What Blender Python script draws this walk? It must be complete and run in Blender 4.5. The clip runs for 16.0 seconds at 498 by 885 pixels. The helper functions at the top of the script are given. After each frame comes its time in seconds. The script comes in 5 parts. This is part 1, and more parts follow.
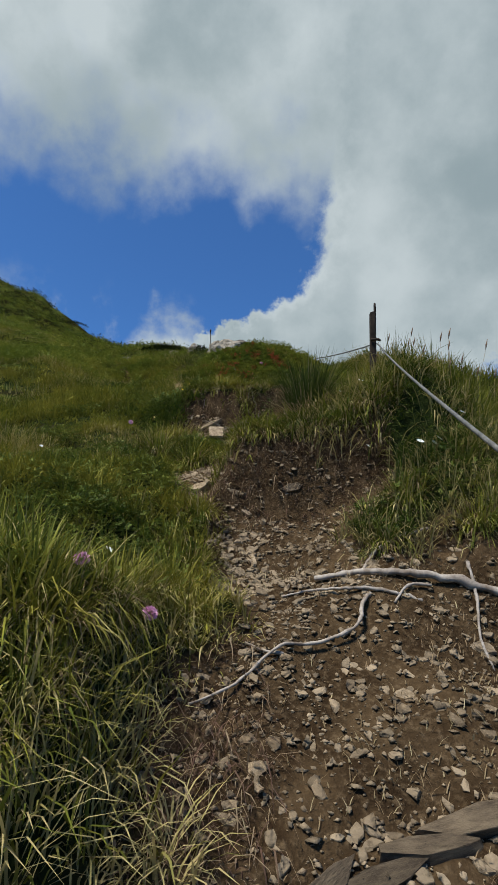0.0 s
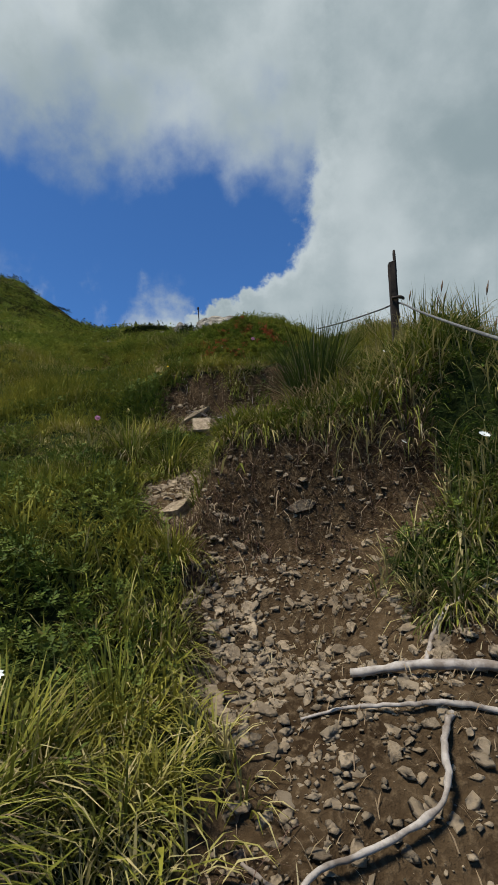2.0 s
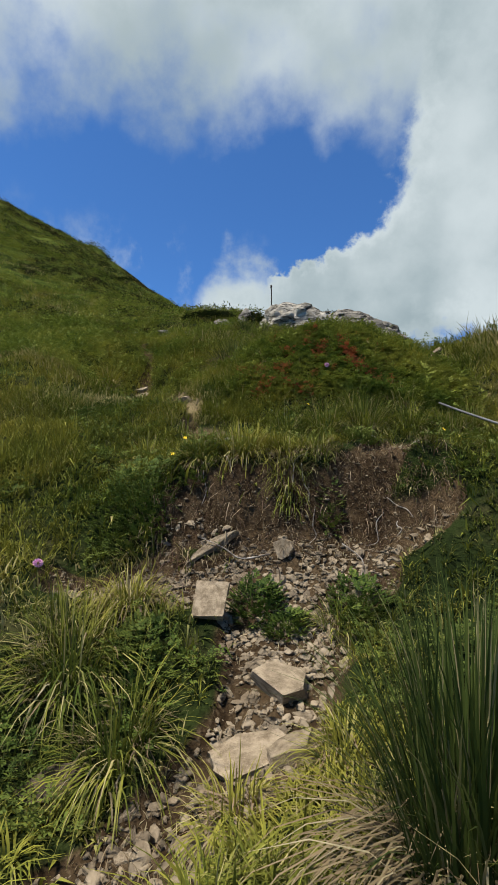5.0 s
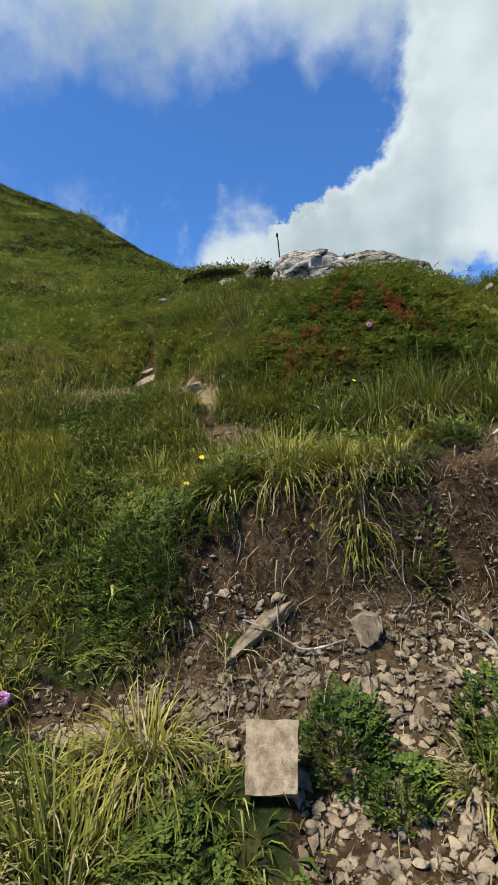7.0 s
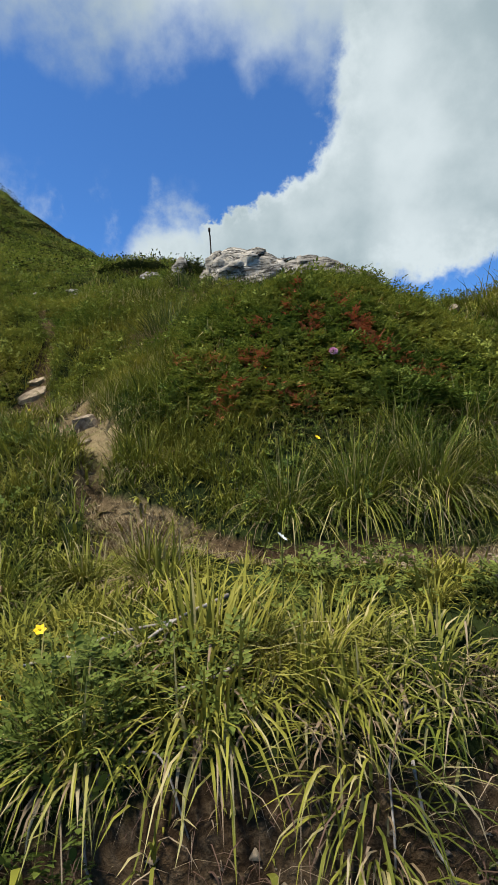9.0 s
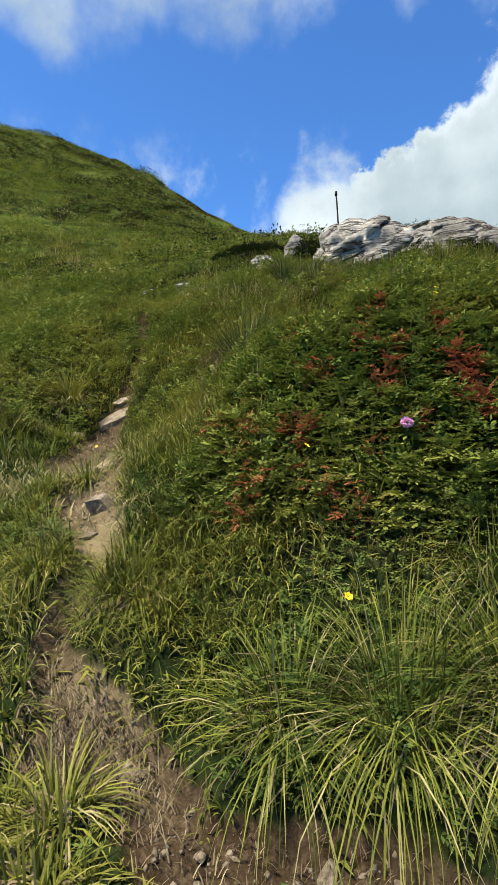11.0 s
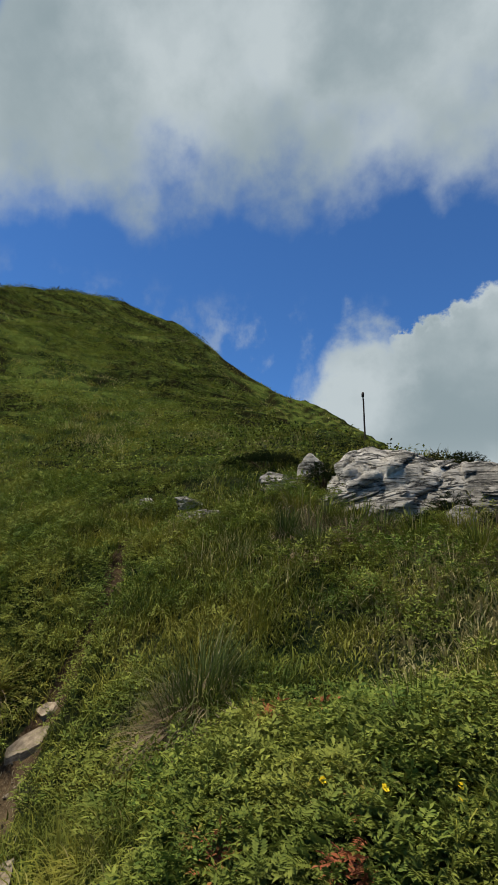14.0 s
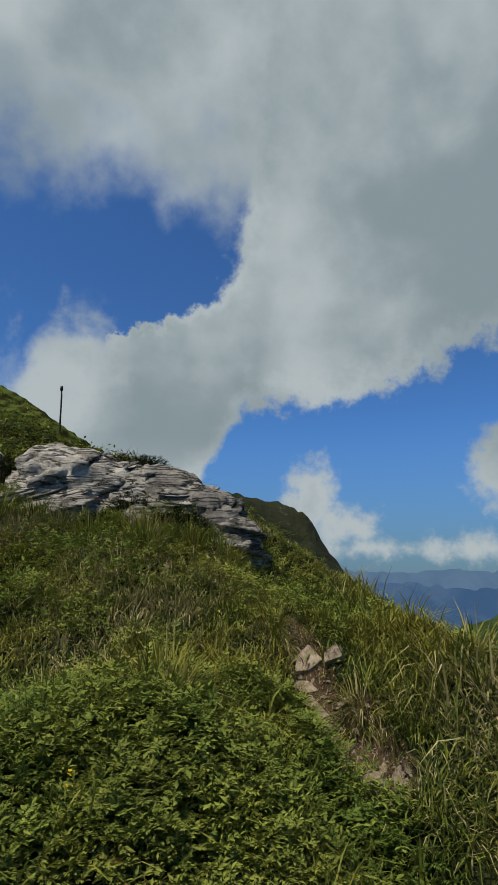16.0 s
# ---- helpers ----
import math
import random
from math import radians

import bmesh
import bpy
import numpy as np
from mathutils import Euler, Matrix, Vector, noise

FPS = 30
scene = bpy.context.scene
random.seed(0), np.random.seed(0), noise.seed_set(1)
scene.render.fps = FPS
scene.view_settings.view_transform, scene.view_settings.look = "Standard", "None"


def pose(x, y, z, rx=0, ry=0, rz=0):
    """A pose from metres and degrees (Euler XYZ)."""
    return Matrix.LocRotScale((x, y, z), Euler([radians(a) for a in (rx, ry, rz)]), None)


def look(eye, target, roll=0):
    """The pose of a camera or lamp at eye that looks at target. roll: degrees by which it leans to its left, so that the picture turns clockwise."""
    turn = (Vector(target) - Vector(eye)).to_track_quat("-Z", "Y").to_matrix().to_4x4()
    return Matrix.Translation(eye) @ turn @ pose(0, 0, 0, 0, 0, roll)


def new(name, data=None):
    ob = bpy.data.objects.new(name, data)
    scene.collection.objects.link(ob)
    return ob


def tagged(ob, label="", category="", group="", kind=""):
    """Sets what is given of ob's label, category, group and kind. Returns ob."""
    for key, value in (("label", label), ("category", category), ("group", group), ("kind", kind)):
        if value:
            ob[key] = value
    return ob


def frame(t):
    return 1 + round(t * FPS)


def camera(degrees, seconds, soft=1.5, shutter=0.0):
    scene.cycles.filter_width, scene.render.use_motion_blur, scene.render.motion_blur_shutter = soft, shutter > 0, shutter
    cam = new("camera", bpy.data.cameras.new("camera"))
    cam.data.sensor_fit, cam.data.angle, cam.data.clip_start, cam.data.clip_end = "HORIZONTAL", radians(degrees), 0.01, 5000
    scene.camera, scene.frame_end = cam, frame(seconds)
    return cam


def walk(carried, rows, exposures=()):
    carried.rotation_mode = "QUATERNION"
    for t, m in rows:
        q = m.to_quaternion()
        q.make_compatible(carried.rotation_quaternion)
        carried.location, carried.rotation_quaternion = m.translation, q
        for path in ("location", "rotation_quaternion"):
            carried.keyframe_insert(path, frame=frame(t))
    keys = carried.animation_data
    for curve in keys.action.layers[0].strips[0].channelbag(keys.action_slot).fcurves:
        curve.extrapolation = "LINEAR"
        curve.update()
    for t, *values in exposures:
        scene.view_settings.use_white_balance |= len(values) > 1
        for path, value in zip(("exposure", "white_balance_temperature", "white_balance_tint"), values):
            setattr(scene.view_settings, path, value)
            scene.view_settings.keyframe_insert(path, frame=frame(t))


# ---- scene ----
cam = camera(52.5, 16.0, soft=1.3)
PATH = [
    (0, (0.046, 0.071, 1.395), (0.022, 2.019, 1.844), 1.5),
    (0.5, (0.038, 0.185, 1.478), (-0.016, 2.136, 1.917), 0.5),
    (1, (0.031, 0.293, 1.482), (-0.053, 2.241, 1.926), -0.2),
    (1.5, (0.004, 0.415, 1.527), (-0.066, 2.367, 1.958), -0.9),
    (2, (0.068, 0.763, 1.647), (0.052, 2.728, 2.015), -1.6),
    (2.5, (0.184, 0.949, 1.789), (0.211, 2.918, 2.141), -1.7),
    (3, (0.202, 1.224, 2.021), (0.227, 3.192, 2.375), -1.3),
    (3.5, (0.32, 1.502, 2.223), (0.272, 3.474, 2.555), -0.2),
    (4, (0.268, 1.718, 2.418), (0.089, 3.684, 2.738), 1.4),
    (4.5, (0.157, 2.01, 2.607), (-0.097, 3.974, 2.891), 3.5),
    (4.7, (0.149, 2.089, 2.664), (-0.138, 4.051, 2.922), 3.6),
    (5.75, (0.07, 2.52, 2.93), (-0.30, 4.47, 3.09), 0.2),
    (6.8, (-0.03, 2.869, 3.029), (-0.476, 4.818, 3.081), -3.2),
    (7, (-0.059, 2.918, 3.05), (-0.452, 4.878, 3.112), -3.3),
    (7.5, (-0.051, 3.067, 3.159), (-0.304, 5.049, 3.237), -2.4),
    (8, (-0.076, 3.168, 3.197), (-0.291, 5.154, 3.298), -3.4),
    (8.5, (-0.193, 3.43, 3.137), (-0.305, 5.424, 3.229), -2.3),
    (8.7, (-0.217, 3.637, 3.227), (-0.27, 5.635, 3.3), -1.2),
    (9.75, (0.05, 4.08, 3.58), (-0.28, 6.05, 3.60), -1.2),
    (10.8, (0.258, 4.465, 3.845), (-0.332, 6.374, 3.768), -1.1),
    (11, (0.162, 4.523, 3.854), (-0.509, 6.406, 3.769), -1.5),
    (11.5, (-0.019, 4.966, 4.036), (-0.757, 6.823, 3.938), -1.7),
    (11.9, (0.179, 5.287, 4.411), (-0.58, 7.134, 4.309), -0.8),
    (12, (0.196, 5.339, 4.495), (-0.568, 7.185, 4.401), -0.3),
    (12.5, (0.161, 5.407, 4.76), (-0.677, 7.223, 4.747), 0.4),
    (13, (0.156, 5.427, 4.85), (-0.746, 7.206, 4.986), 1.3),
    (13.5, (0.204, 5.4, 4.953), (-0.7, 7.157, 5.264), 2.4),
    (14, (0.248, 5.383, 4.984), (-0.542, 7.165, 5.431), 3.1),
    (14.5, (0.304, 5.392, 4.994), (-0.231, 7.25, 5.508), 3.3),
    (15, (0.413, 5.375, 4.994), (0.178, 7.29, 5.521), 2.7),
    (15.5, (0.446, 5.362, 4.996), (0.458, 7.294, 5.515), 2.4),
    (16, (0.413, 5.367, 4.985), (0.733, 7.282, 5.464), 0.7),
]

walk(cam, [(t, look(eye, target, roll)) for t, eye, target, roll in PATH],
     exposures=[(0, 0.34), (1.5, 0.28), (3.5, 0.36), (4, 0.62), (4.5, 0.56), (4.7, 0.54), (6.8, 0.84), (7.1, 0.74), (7.5, 0.46), (8, 0.52), (8.7, 0.64), (10.8, 1.04), (11.6, 1.04), (12.5, 0.94), (13.5, 0.56), (14, 0.26), (14.5, 0.14), (16, 0.02)])

# ---------------------------------------------------------------- world, sun
SUN_EL, SUN_AZ = 66.0, 232.0


def nd(tree, kind, *links, **values):
    """Add a node; links are (socket, source) pairs, values set node attributes."""
    n = tree.nodes.new(kind)
    for key, value in values.items():
        if key == "op":
            n.operation = value
        elif key == "blend":
            n.blend_type = value
        elif key == "dtype":
            n.data_type = value
    for sock, src in links:
        if isinstance(src, bpy.types.NodeSocket):
            tree.links.new(src, n.inputs[sock])
        else:
            n.inputs[sock].default_value = src
    return n


def m2(tree, op, a, b=0.0, c=None):
    links = [(0, a), (1, b)] + ([(2, c)] if c is not None else [])
    return nd(tree, "ShaderNodeMath", *links, op=op).outputs[0]


def span(tree, v, a, b, lo=0.0, hi=1.0, smooth=True):
    """v mapped from a..b to lo..hi, clamped."""
    n = tree.nodes.new("ShaderNodeMapRange")
    n.interpolation_type = "SMOOTHSTEP" if smooth else "LINEAR"
    tree.links.new(v, n.inputs[0])
    for k, value in zip((1, 2, 3, 4), (a, b, lo, hi)):
        n.inputs[k].default_value = value
    return n.outputs[0]


def mixc(tree, fac, a, b, blend="MIX"):
    n = tree.nodes.new("ShaderNodeMix")
    n.data_type, n.blend_type = "RGBA", blend
    for sock, src in ((0, fac), (6, a), (7, b)):
        if isinstance(src, bpy.types.NodeSocket):
            tree.links.new(src, n.inputs[sock])
        elif sock == 0:
            n.inputs[0].default_value = src
        else:
            n.inputs[sock].default_value = (*src[:3], 1)
    return n.outputs[2]


def noise_tex(tree, vec, scale, detail=4.0, rough=0.55, distort=0.0):
    n = tree.nodes.new("ShaderNodeTexNoise")
    if vec is not None:
        tree.links.new(vec, n.inputs["Vector"])
    n.inputs["Scale"].default_value = scale
    n.inputs["Detail"].default_value = detail
    n.inputs["Roughness"].default_value = rough
    n.inputs["Distortion"].default_value = distort
    return n.outputs[0]


def make_world():
    world = bpy.data.worlds.new("sky_world")
    scene.world = world
    world.use_nodes = True
    t = world.node_tree
    t.nodes.clear()
    sky = t.nodes.new("ShaderNodeTexSky")
    sky.sky_type, sky.sun_disc = "NISHITA", False
    sky.sun_elevation, sky.sun_rotation = radians(SUN_EL), radians(SUN_AZ)
    sky.altitude, sky.air_density, sky.dust_density, sky.ozone_density = 1800, 1.0, 0.2, 4.0
    co = t.nodes.new("ShaderNodeTexCoord").outputs["Generated"]
    sep = nd(t, "ShaderNodeSeparateXYZ", (0, co))
    x, y, z = sep.outputs
    az = m2(t, "MULTIPLY", m2(t, "ARCTAN2", x, y), 57.2958)
    el = m2(t, "MULTIPLY", m2(t, "ARCSINE", z), 57.2958)
    # billows: two sizes of noise move the cloud's edge
    big = m2(t, "SUBTRACT", noise_tex(t, co, 5.0, 3.0, 0.5), 0.5)
    fine = m2(t, "SUBTRACT", noise_tex(t, co, 22.0, 6.0, 0.6), 0.5)
    wisp_map = nd(t, "ShaderNodeMapping", (0, co))
    wisp_map.inputs["Scale"].default_value = (2.0, 2.0, 0.8)
    wisp = m2(t, "SUBTRACT", noise_tex(t, wisp_map.outputs[0], 6.0, 5.0, 0.55), 0.5)
    # the blue gap above the saddle: a nose to the right, cumulus below, a ragged edge above
    dx = m2(t, "ADD", az, 4.0)
    top = m2(t, "SUBTRACT", m2(t, "MULTIPLY_ADD", m2(t, "MULTIPLY", dx, dx), -0.0032, 43.4), el)
    top = m2(t, "MULTIPLY_ADD", m2(t, "MAXIMUM", m2(t, "SUBTRACT", az, 5.0), 0.0), -0.25, top)
    top = m2(t, "MULTIPLY_ADD", fine, 6.0, m2(t, "MULTIPLY_ADD", wisp, 8.5, top))
    bulge = m2(t, "EXPONENT", m2(t, "MULTIPLY", m2(t, "MAXIMUM", m2(t, "MULTIPLY_ADD", fine, 4.0, m2(t, "SUBTRACT", el, 26.0)), -1.0), -0.27))
    right = m2(t, "SUBTRACT", m2(t, "MULTIPLY_ADD", bulge, -13.2, 9.6), az)
    right = m2(t, "MULTIPLY_ADD", fine, 5.0, right)
    low = m2(t, "ADD", m2(t, "SUBTRACT", el, 23.6), m2(t, "MULTIPLY", m2(t, "MAXIMUM", m2(t, "MULTIPLY_ADD", az, -1.0, -13.0), 0.0), 1.6))
    low = m2(t, "MULTIPLY", m2(t, "MULTIPLY_ADD", fine, 9.0, low), span(t, az, -3.0, -9.0, 1.0, 0.35))
    gap_a = m2(t, "SMOOTH_MIN", m2(t, "MINIMUM", right, low), m2(t, "MULTIPLY", top, 0.22), 1.2)
    # the clear strip under the cloud, over the valley
    base = m2(t, "ADD", m2(t, "MINIMUM", m2(t, "MULTIPLY", m2(t, "SUBTRACT", az, 5.3), 1.6), 6.0), 12.3)
    base = m2(t, "MULTIPLY_ADD", m2(t, "MAXIMUM", m2(t, "SUBTRACT", az, 19.0), 0.0), 0.3, base)
    gap_b = m2(t, "MULTIPLY_ADD", fine, 8.0, m2(t, "SUBTRACT", base, el))
    # cumulus standing on the haze
    def puff(a0, e0, ra, re):
        da = m2(t, "DIVIDE", m2(t, "SUBTRACT", az, a0), ra)
        de = m2(t, "DIVIDE", m2(t, "SUBTRACT", el, e0), re)
        r = m2(t, "SQRT", m2(t, "ADD", m2(t, "MULTIPLY", da, da), m2(t, "MULTIPLY", de, de)))
        return m2(t, "MULTIPLY", m2(t, "SUBTRACT", r, 1.0), min(ra, re))
    puffs = m2(t, "MINIMUM", puff(16.4, 6.8, 2.3, 3.7), puff(19.6, 4.6, 3.6, 2.0))
    puffs = m2(t, "MINIMUM", puffs, puff(38.5, 10.5, 4.2, 4.6))
    puffs = m2(t, "MINIMUM", puffs, puff(24.0, 2.2, 7.0, 0.5))
    puffs = m2(t, "MULTIPLY_ADD", fine, 6.0, puffs)
    gap_b = m2(t, "MINIMUM", gap_b, puffs)
    clear = m2(t, "MAXIMUM", gap_a, gap_b)
    # behind and overhead the cover is broken
    rear = m2(t, "MAXIMUM", span(t, y, 0.40, -0.1, 0.0, 60.0), span(t, z, 0.84, 0.97, 0.0, 60.0))
    broken = m2(t, "MULTIPLY", m2(t, "SUBTRACT", noise_tex(t, co, 2.1, 5.0, 0.55), 0.24), rear)
    clear = m2(t, "ADD", clear, m2(t, "MAXIMUM", m2(t, "MULTIPLY", broken, 8.0), 0.0))
    clear = m2(t, "MULTIPLY_ADD", big, 4.0, clear)
    mask = span(t, clear, 1.5, -1.0)
    # thin shreds low in the gap
    shred = m2(t, "MULTIPLY", span(t, m2(t, "MULTIPLY_ADD", fine, 0.5, wisp), 0.0, 0.30, 0.0, 0.40), m2(t, "MULTIPLY", span(t, el, 31.0, 25.0), span(t, az, -4.0, -11.0)))
    mask = m2(t, "MAXIMUM", mask, shred)
    # cloud body: white where thin or billowing, grey where thick
    body = m2(t, "ADD", noise_tex(t, co, 2.6, 3.0, 0.5), m2(t, "MULTIPLY", fine, 0.12))
    shade = m2(t, "ADD", span(t, body, 0.36, 0.64), span(t, clear, -4.0, 0.0, 0.0, 0.25))
    shade = m2(t, "ADD", shade, span(t, el, 15.0, 8.0, 0.0, 0.5))
    cloud = mixc(t, shade, (0.285, 0.36, 0.39), (0.535, 0.605, 0.63))
    skyc = mixc(t, 1.0, sky.outputs[0], (0.43 * SKY, 0.73 * SKY, SKY), "MULTIPLY")
    haze = span(t, el, 17.0, -2.0, 0.0, 0.85)
    skyc = mixc(t, haze, skyc, (0.105, 0.185, 0.275))
    out = mixc(t, mask, skyc, cloud)
    bg = nd(t, "ShaderNodeBackground", (0, out), (1, 0.80))
    t.links.new(bg.outputs[0], t.nodes.new("ShaderNodeOutputWorld").inputs[0])


SKY = 0.150
make_world()
sun = new("sun", bpy.data.lights.new("sun", "SUN"))
sun.data.energy, sun.data.angle, sun.data.color = 5.0, radians(12.0), (1.0, 0.975, 0.90)
a, e = radians(SUN_AZ), radians(SUN_EL)
sun.matrix_world = look((50 * math.sin(a) * math.cos(e), 50 * math.cos(a) * math.cos(e), 50 * math.sin(e)), (0, 0, 0))

# ---------------------------------------------------------------- the lie of the land
def soft(v, w):
    """max(v, 0) with a rounded start of width w."""
    u = np.maximum(v + 0.5 * w, 0)
    return np.where(u < w, u * u / (2 * w), u - 0.5 * w)


def step(v, a, b):
    u = np.clip((v - a) / (b - a), 0, 1)
    return u * u * (3 - 2 * u)


def hump(x, y, cx, cy, sx, sy, h, turn=0.0):
    c, s = math.cos(radians(turn)), math.sin(radians(turn))
    u, v = (x - cx) * c + (y - cy) * s, -(x - cx) * s + (y - cy) * c
    return h * np.exp(-((u / sx) ** 2 + (v / sy) ** 2))


def lattice(ix, iy, seed):
    n = (ix * 374761393 + iy * 668265263 + seed * 982451653).astype(np.int64)
    n = (n ^ (n >> 13)) * 1274126177
    return ((n ^ (n >> 16)) & 0xFFFF) / 65535.0


def vnoise(x, y, seed=0):
    """Value noise, 0 to 1, one cell a metre."""
    ix, iy = np.floor(x), np.floor(y)
    fx, fy = x - ix, y - iy
    fx, fy = fx * fx * (3 - 2 * fx), fy * fy * (3 - 2 * fy)
    ix, iy = ix.astype(np.int64), iy.astype(np.int64)
    a, b = lattice(ix, iy, seed), lattice(ix + 1, iy, seed)
    c, d = lattice(ix, iy + 1, seed), lattice(ix + 1, iy + 1, seed)
    return (a * (1 - fx) + b * fx) * (1 - fy) + (c * (1 - fx) + d * fx) * fy


def fnoise(x, y, seed=0, octaves=4):
    total, amp = 0.0, 0.5
    for k in range(octaves):
        total = total + amp * (vnoise(x * 2 ** k, y * 2 ** k, seed + k) - 0.5)
        amp *= 0.5
    return total


def crest(y):
    """Where the slope breaks off to the valley, for each y."""
    return np.interp(y, [-20, 0, 5, 7, 9, 10.5, 11.7, 12.7, 14.5, 18, 24, 34, 80], [9, 6, 4.2, 2.7, 1.1, 1.0, 0.1, -0.8, -2.4, -4.6, -9.2, -17, -50])


def along(x, y, pts, width):
    """1 on a line through pts, falling to 0 at its width."""
    best = np.full(np.shape(x), 1e9)
    for (ax, ay, aw), (bx, by, bw) in zip(pts[:-1], pts[1:]):
        dx, dy = bx - ax, by - ay
        t = np.clip(((x - ax) * dx + (y - ay) * dy) / (dx * dx + dy * dy), 0, 1)
        d = np.hypot(x - ax - t * dx, y - ay - t * dy) / (aw + t * (bw - aw))
        best = np.minimum(best, d)
    return best / width


TRAIL = [(0.25, -3.0, 0.7), (0.56, 0.8, 0.76), (0.54, 1.45, 0.68), (0.30, 1.92, 0.36), (0.12, 2.2, 0.28), (0.15, 2.42, 0.30)]
TRAIL_LIP = [(-0.30, 2.80, 0.12), (-0.1, 2.58, 0.12), (0.6, 2.52, 0.15)]
TRAIL_UP = [(-0.30, 2.9, 0.17), (-0.32, 3.22, 0.20), (-0.02, 3.6, 0.17), (0.05, 3.9, 0.2), (-0.1, 4.22, 0.24)]
TRAIL_WALL = [(-0.55, 4.46, 0.08), (0.05, 4.48, 0.11), (0.62, 4.5, 0.11)]
TRAIL_GRIT = [(-0.95, 4.2, 0.09), (-0.4, 4.22, 0.15), (0.3, 4.3, 0.12)]
TRAIL_TOP = [(1.3, 5.3, 0.15), (0.6, 5.22, 0.15), (0.1, 5.33, 0.09), (-0.25, 5.28, 0.085), (-0.45, 5.42, 0.075), (-0.66, 5.48, 0.10), (-0.84, 5.62, 0.05), (-0.90, 5.95, 0.09), (-1.12, 6.2, 0.15), (-1.36, 6.55, 0.12), (-1.66, 6.85, 0.20), (-1.95, 7.40, 0.16), (-2.1, 7.85, 0.09), (-2.22, 8.35, 0.045), (-2.30, 8.7, 0.04), (-2.62, 9.1, 0.055), (-2.85, 9.6, 0.03)]
TRAIL_BREAK = [(0.22, 4.56, 0.10), (0.45, 4.80, 0.13), (0.72, 5.10, 0.17), (1.1, 5.22, 0.20)]
TRAIL_RIGHT = [(1.32, 7.42, 0.12), (1.26, 7.6, 0.16), (1.20, 7.95, 0.12), (1.20, 8.3, 0.09), (1.2, 8.6, 0.03)]


def bare(x, y):
    """How bare of plants the ground is, 0 to 1."""
    wob = fnoise(x * 5, y * 5, 40) * 0.75
    d = np.minimum(along(x, y, TRAIL, 1.0), along(x, y, TRAIL_UP, 1.0))
    d = np.minimum(d, along(x, y, TRAIL_GRIT, 1.0))
    d = np.minimum(d, along(x, y, TRAIL_LIP, 1.0))
    d = np.minimum(d, along(x, y, TRAIL_WALL, 1.0))
    d = np.minimum(d, along(x, y, TRAIL_TOP, 1.0))
    d = np.minimum(d, along(x, y, TRAIL_RIGHT, 1.0))
    d = np.minimum(d, along(x, y, TRAIL_BREAK, 1.0))
    return 1 - step(d + wob, 0.8, 1.15)


def terrace(x, y):
    """Sheep-worn steps along the hillside: where on its step a place lies, 0 to 1."""
    up = 0.52 * np.where(y < 26, y, 26 + 14 * (1 - np.exp(-np.maximum(y - 26, 0) / 14))) + 0.40 * soft(-x - 7.0, 5.0) * step(y, 4, 20) * np.exp(-np.maximum(-x - 26, 0) / 25)
    up = up - 0.62 * soft(x - crest(y), 0.25 + 0.03 * np.maximum(y, 0) + 0.12 * np.maximum(y - 15, 0))
    u = 2.6 * up + 1.6 * fnoise(x * 0.15, y * 0.25, 161, 3) + 1.0 * fnoise(x * 0.5, y * 0.7, 165, 3)
    return u - np.floor(u)


HILL_FORM = ((-3.4, 16.5, 2.4, -0.53), (-1.2, 16.9, 2.4, -0.52), (-5.5, 15.7, 2.4, -0.09), (-7.6, 20.3, 3.2, -0.23), (-4.7, 21.3, 3.2, -0.52), (-13.7, 23.7, 4.2, 0.16), (-10.1, 25.7, 4.2, -0.77),
             (-6.3, 27.1, 4.2, 0.83), (-2.3, 27.9, 4.2, 0.53), (-25.3, 23.9, 5.6, -0.40), (-20.7, 28.4, 5.6, -1.07), (-15.4, 32.0, 5.6, -0.58), (-9.5, 34.5, 5.6, 0.35), (-3.1, 35.8, 5.6, 0.14), (-22.8, 40, 4.7, -0.27),
             (-18.3, 37.4, 4.2, -0.17), (-26.2, 31.3, 4.2, -0.09), (-12.6, 28.4, 3, 0.06), (-10, 27.2, 2.8, -0.07), (-6.7, 27, 2.6, 0.29), (-6.9, 24.3, 2.4, -0.62))


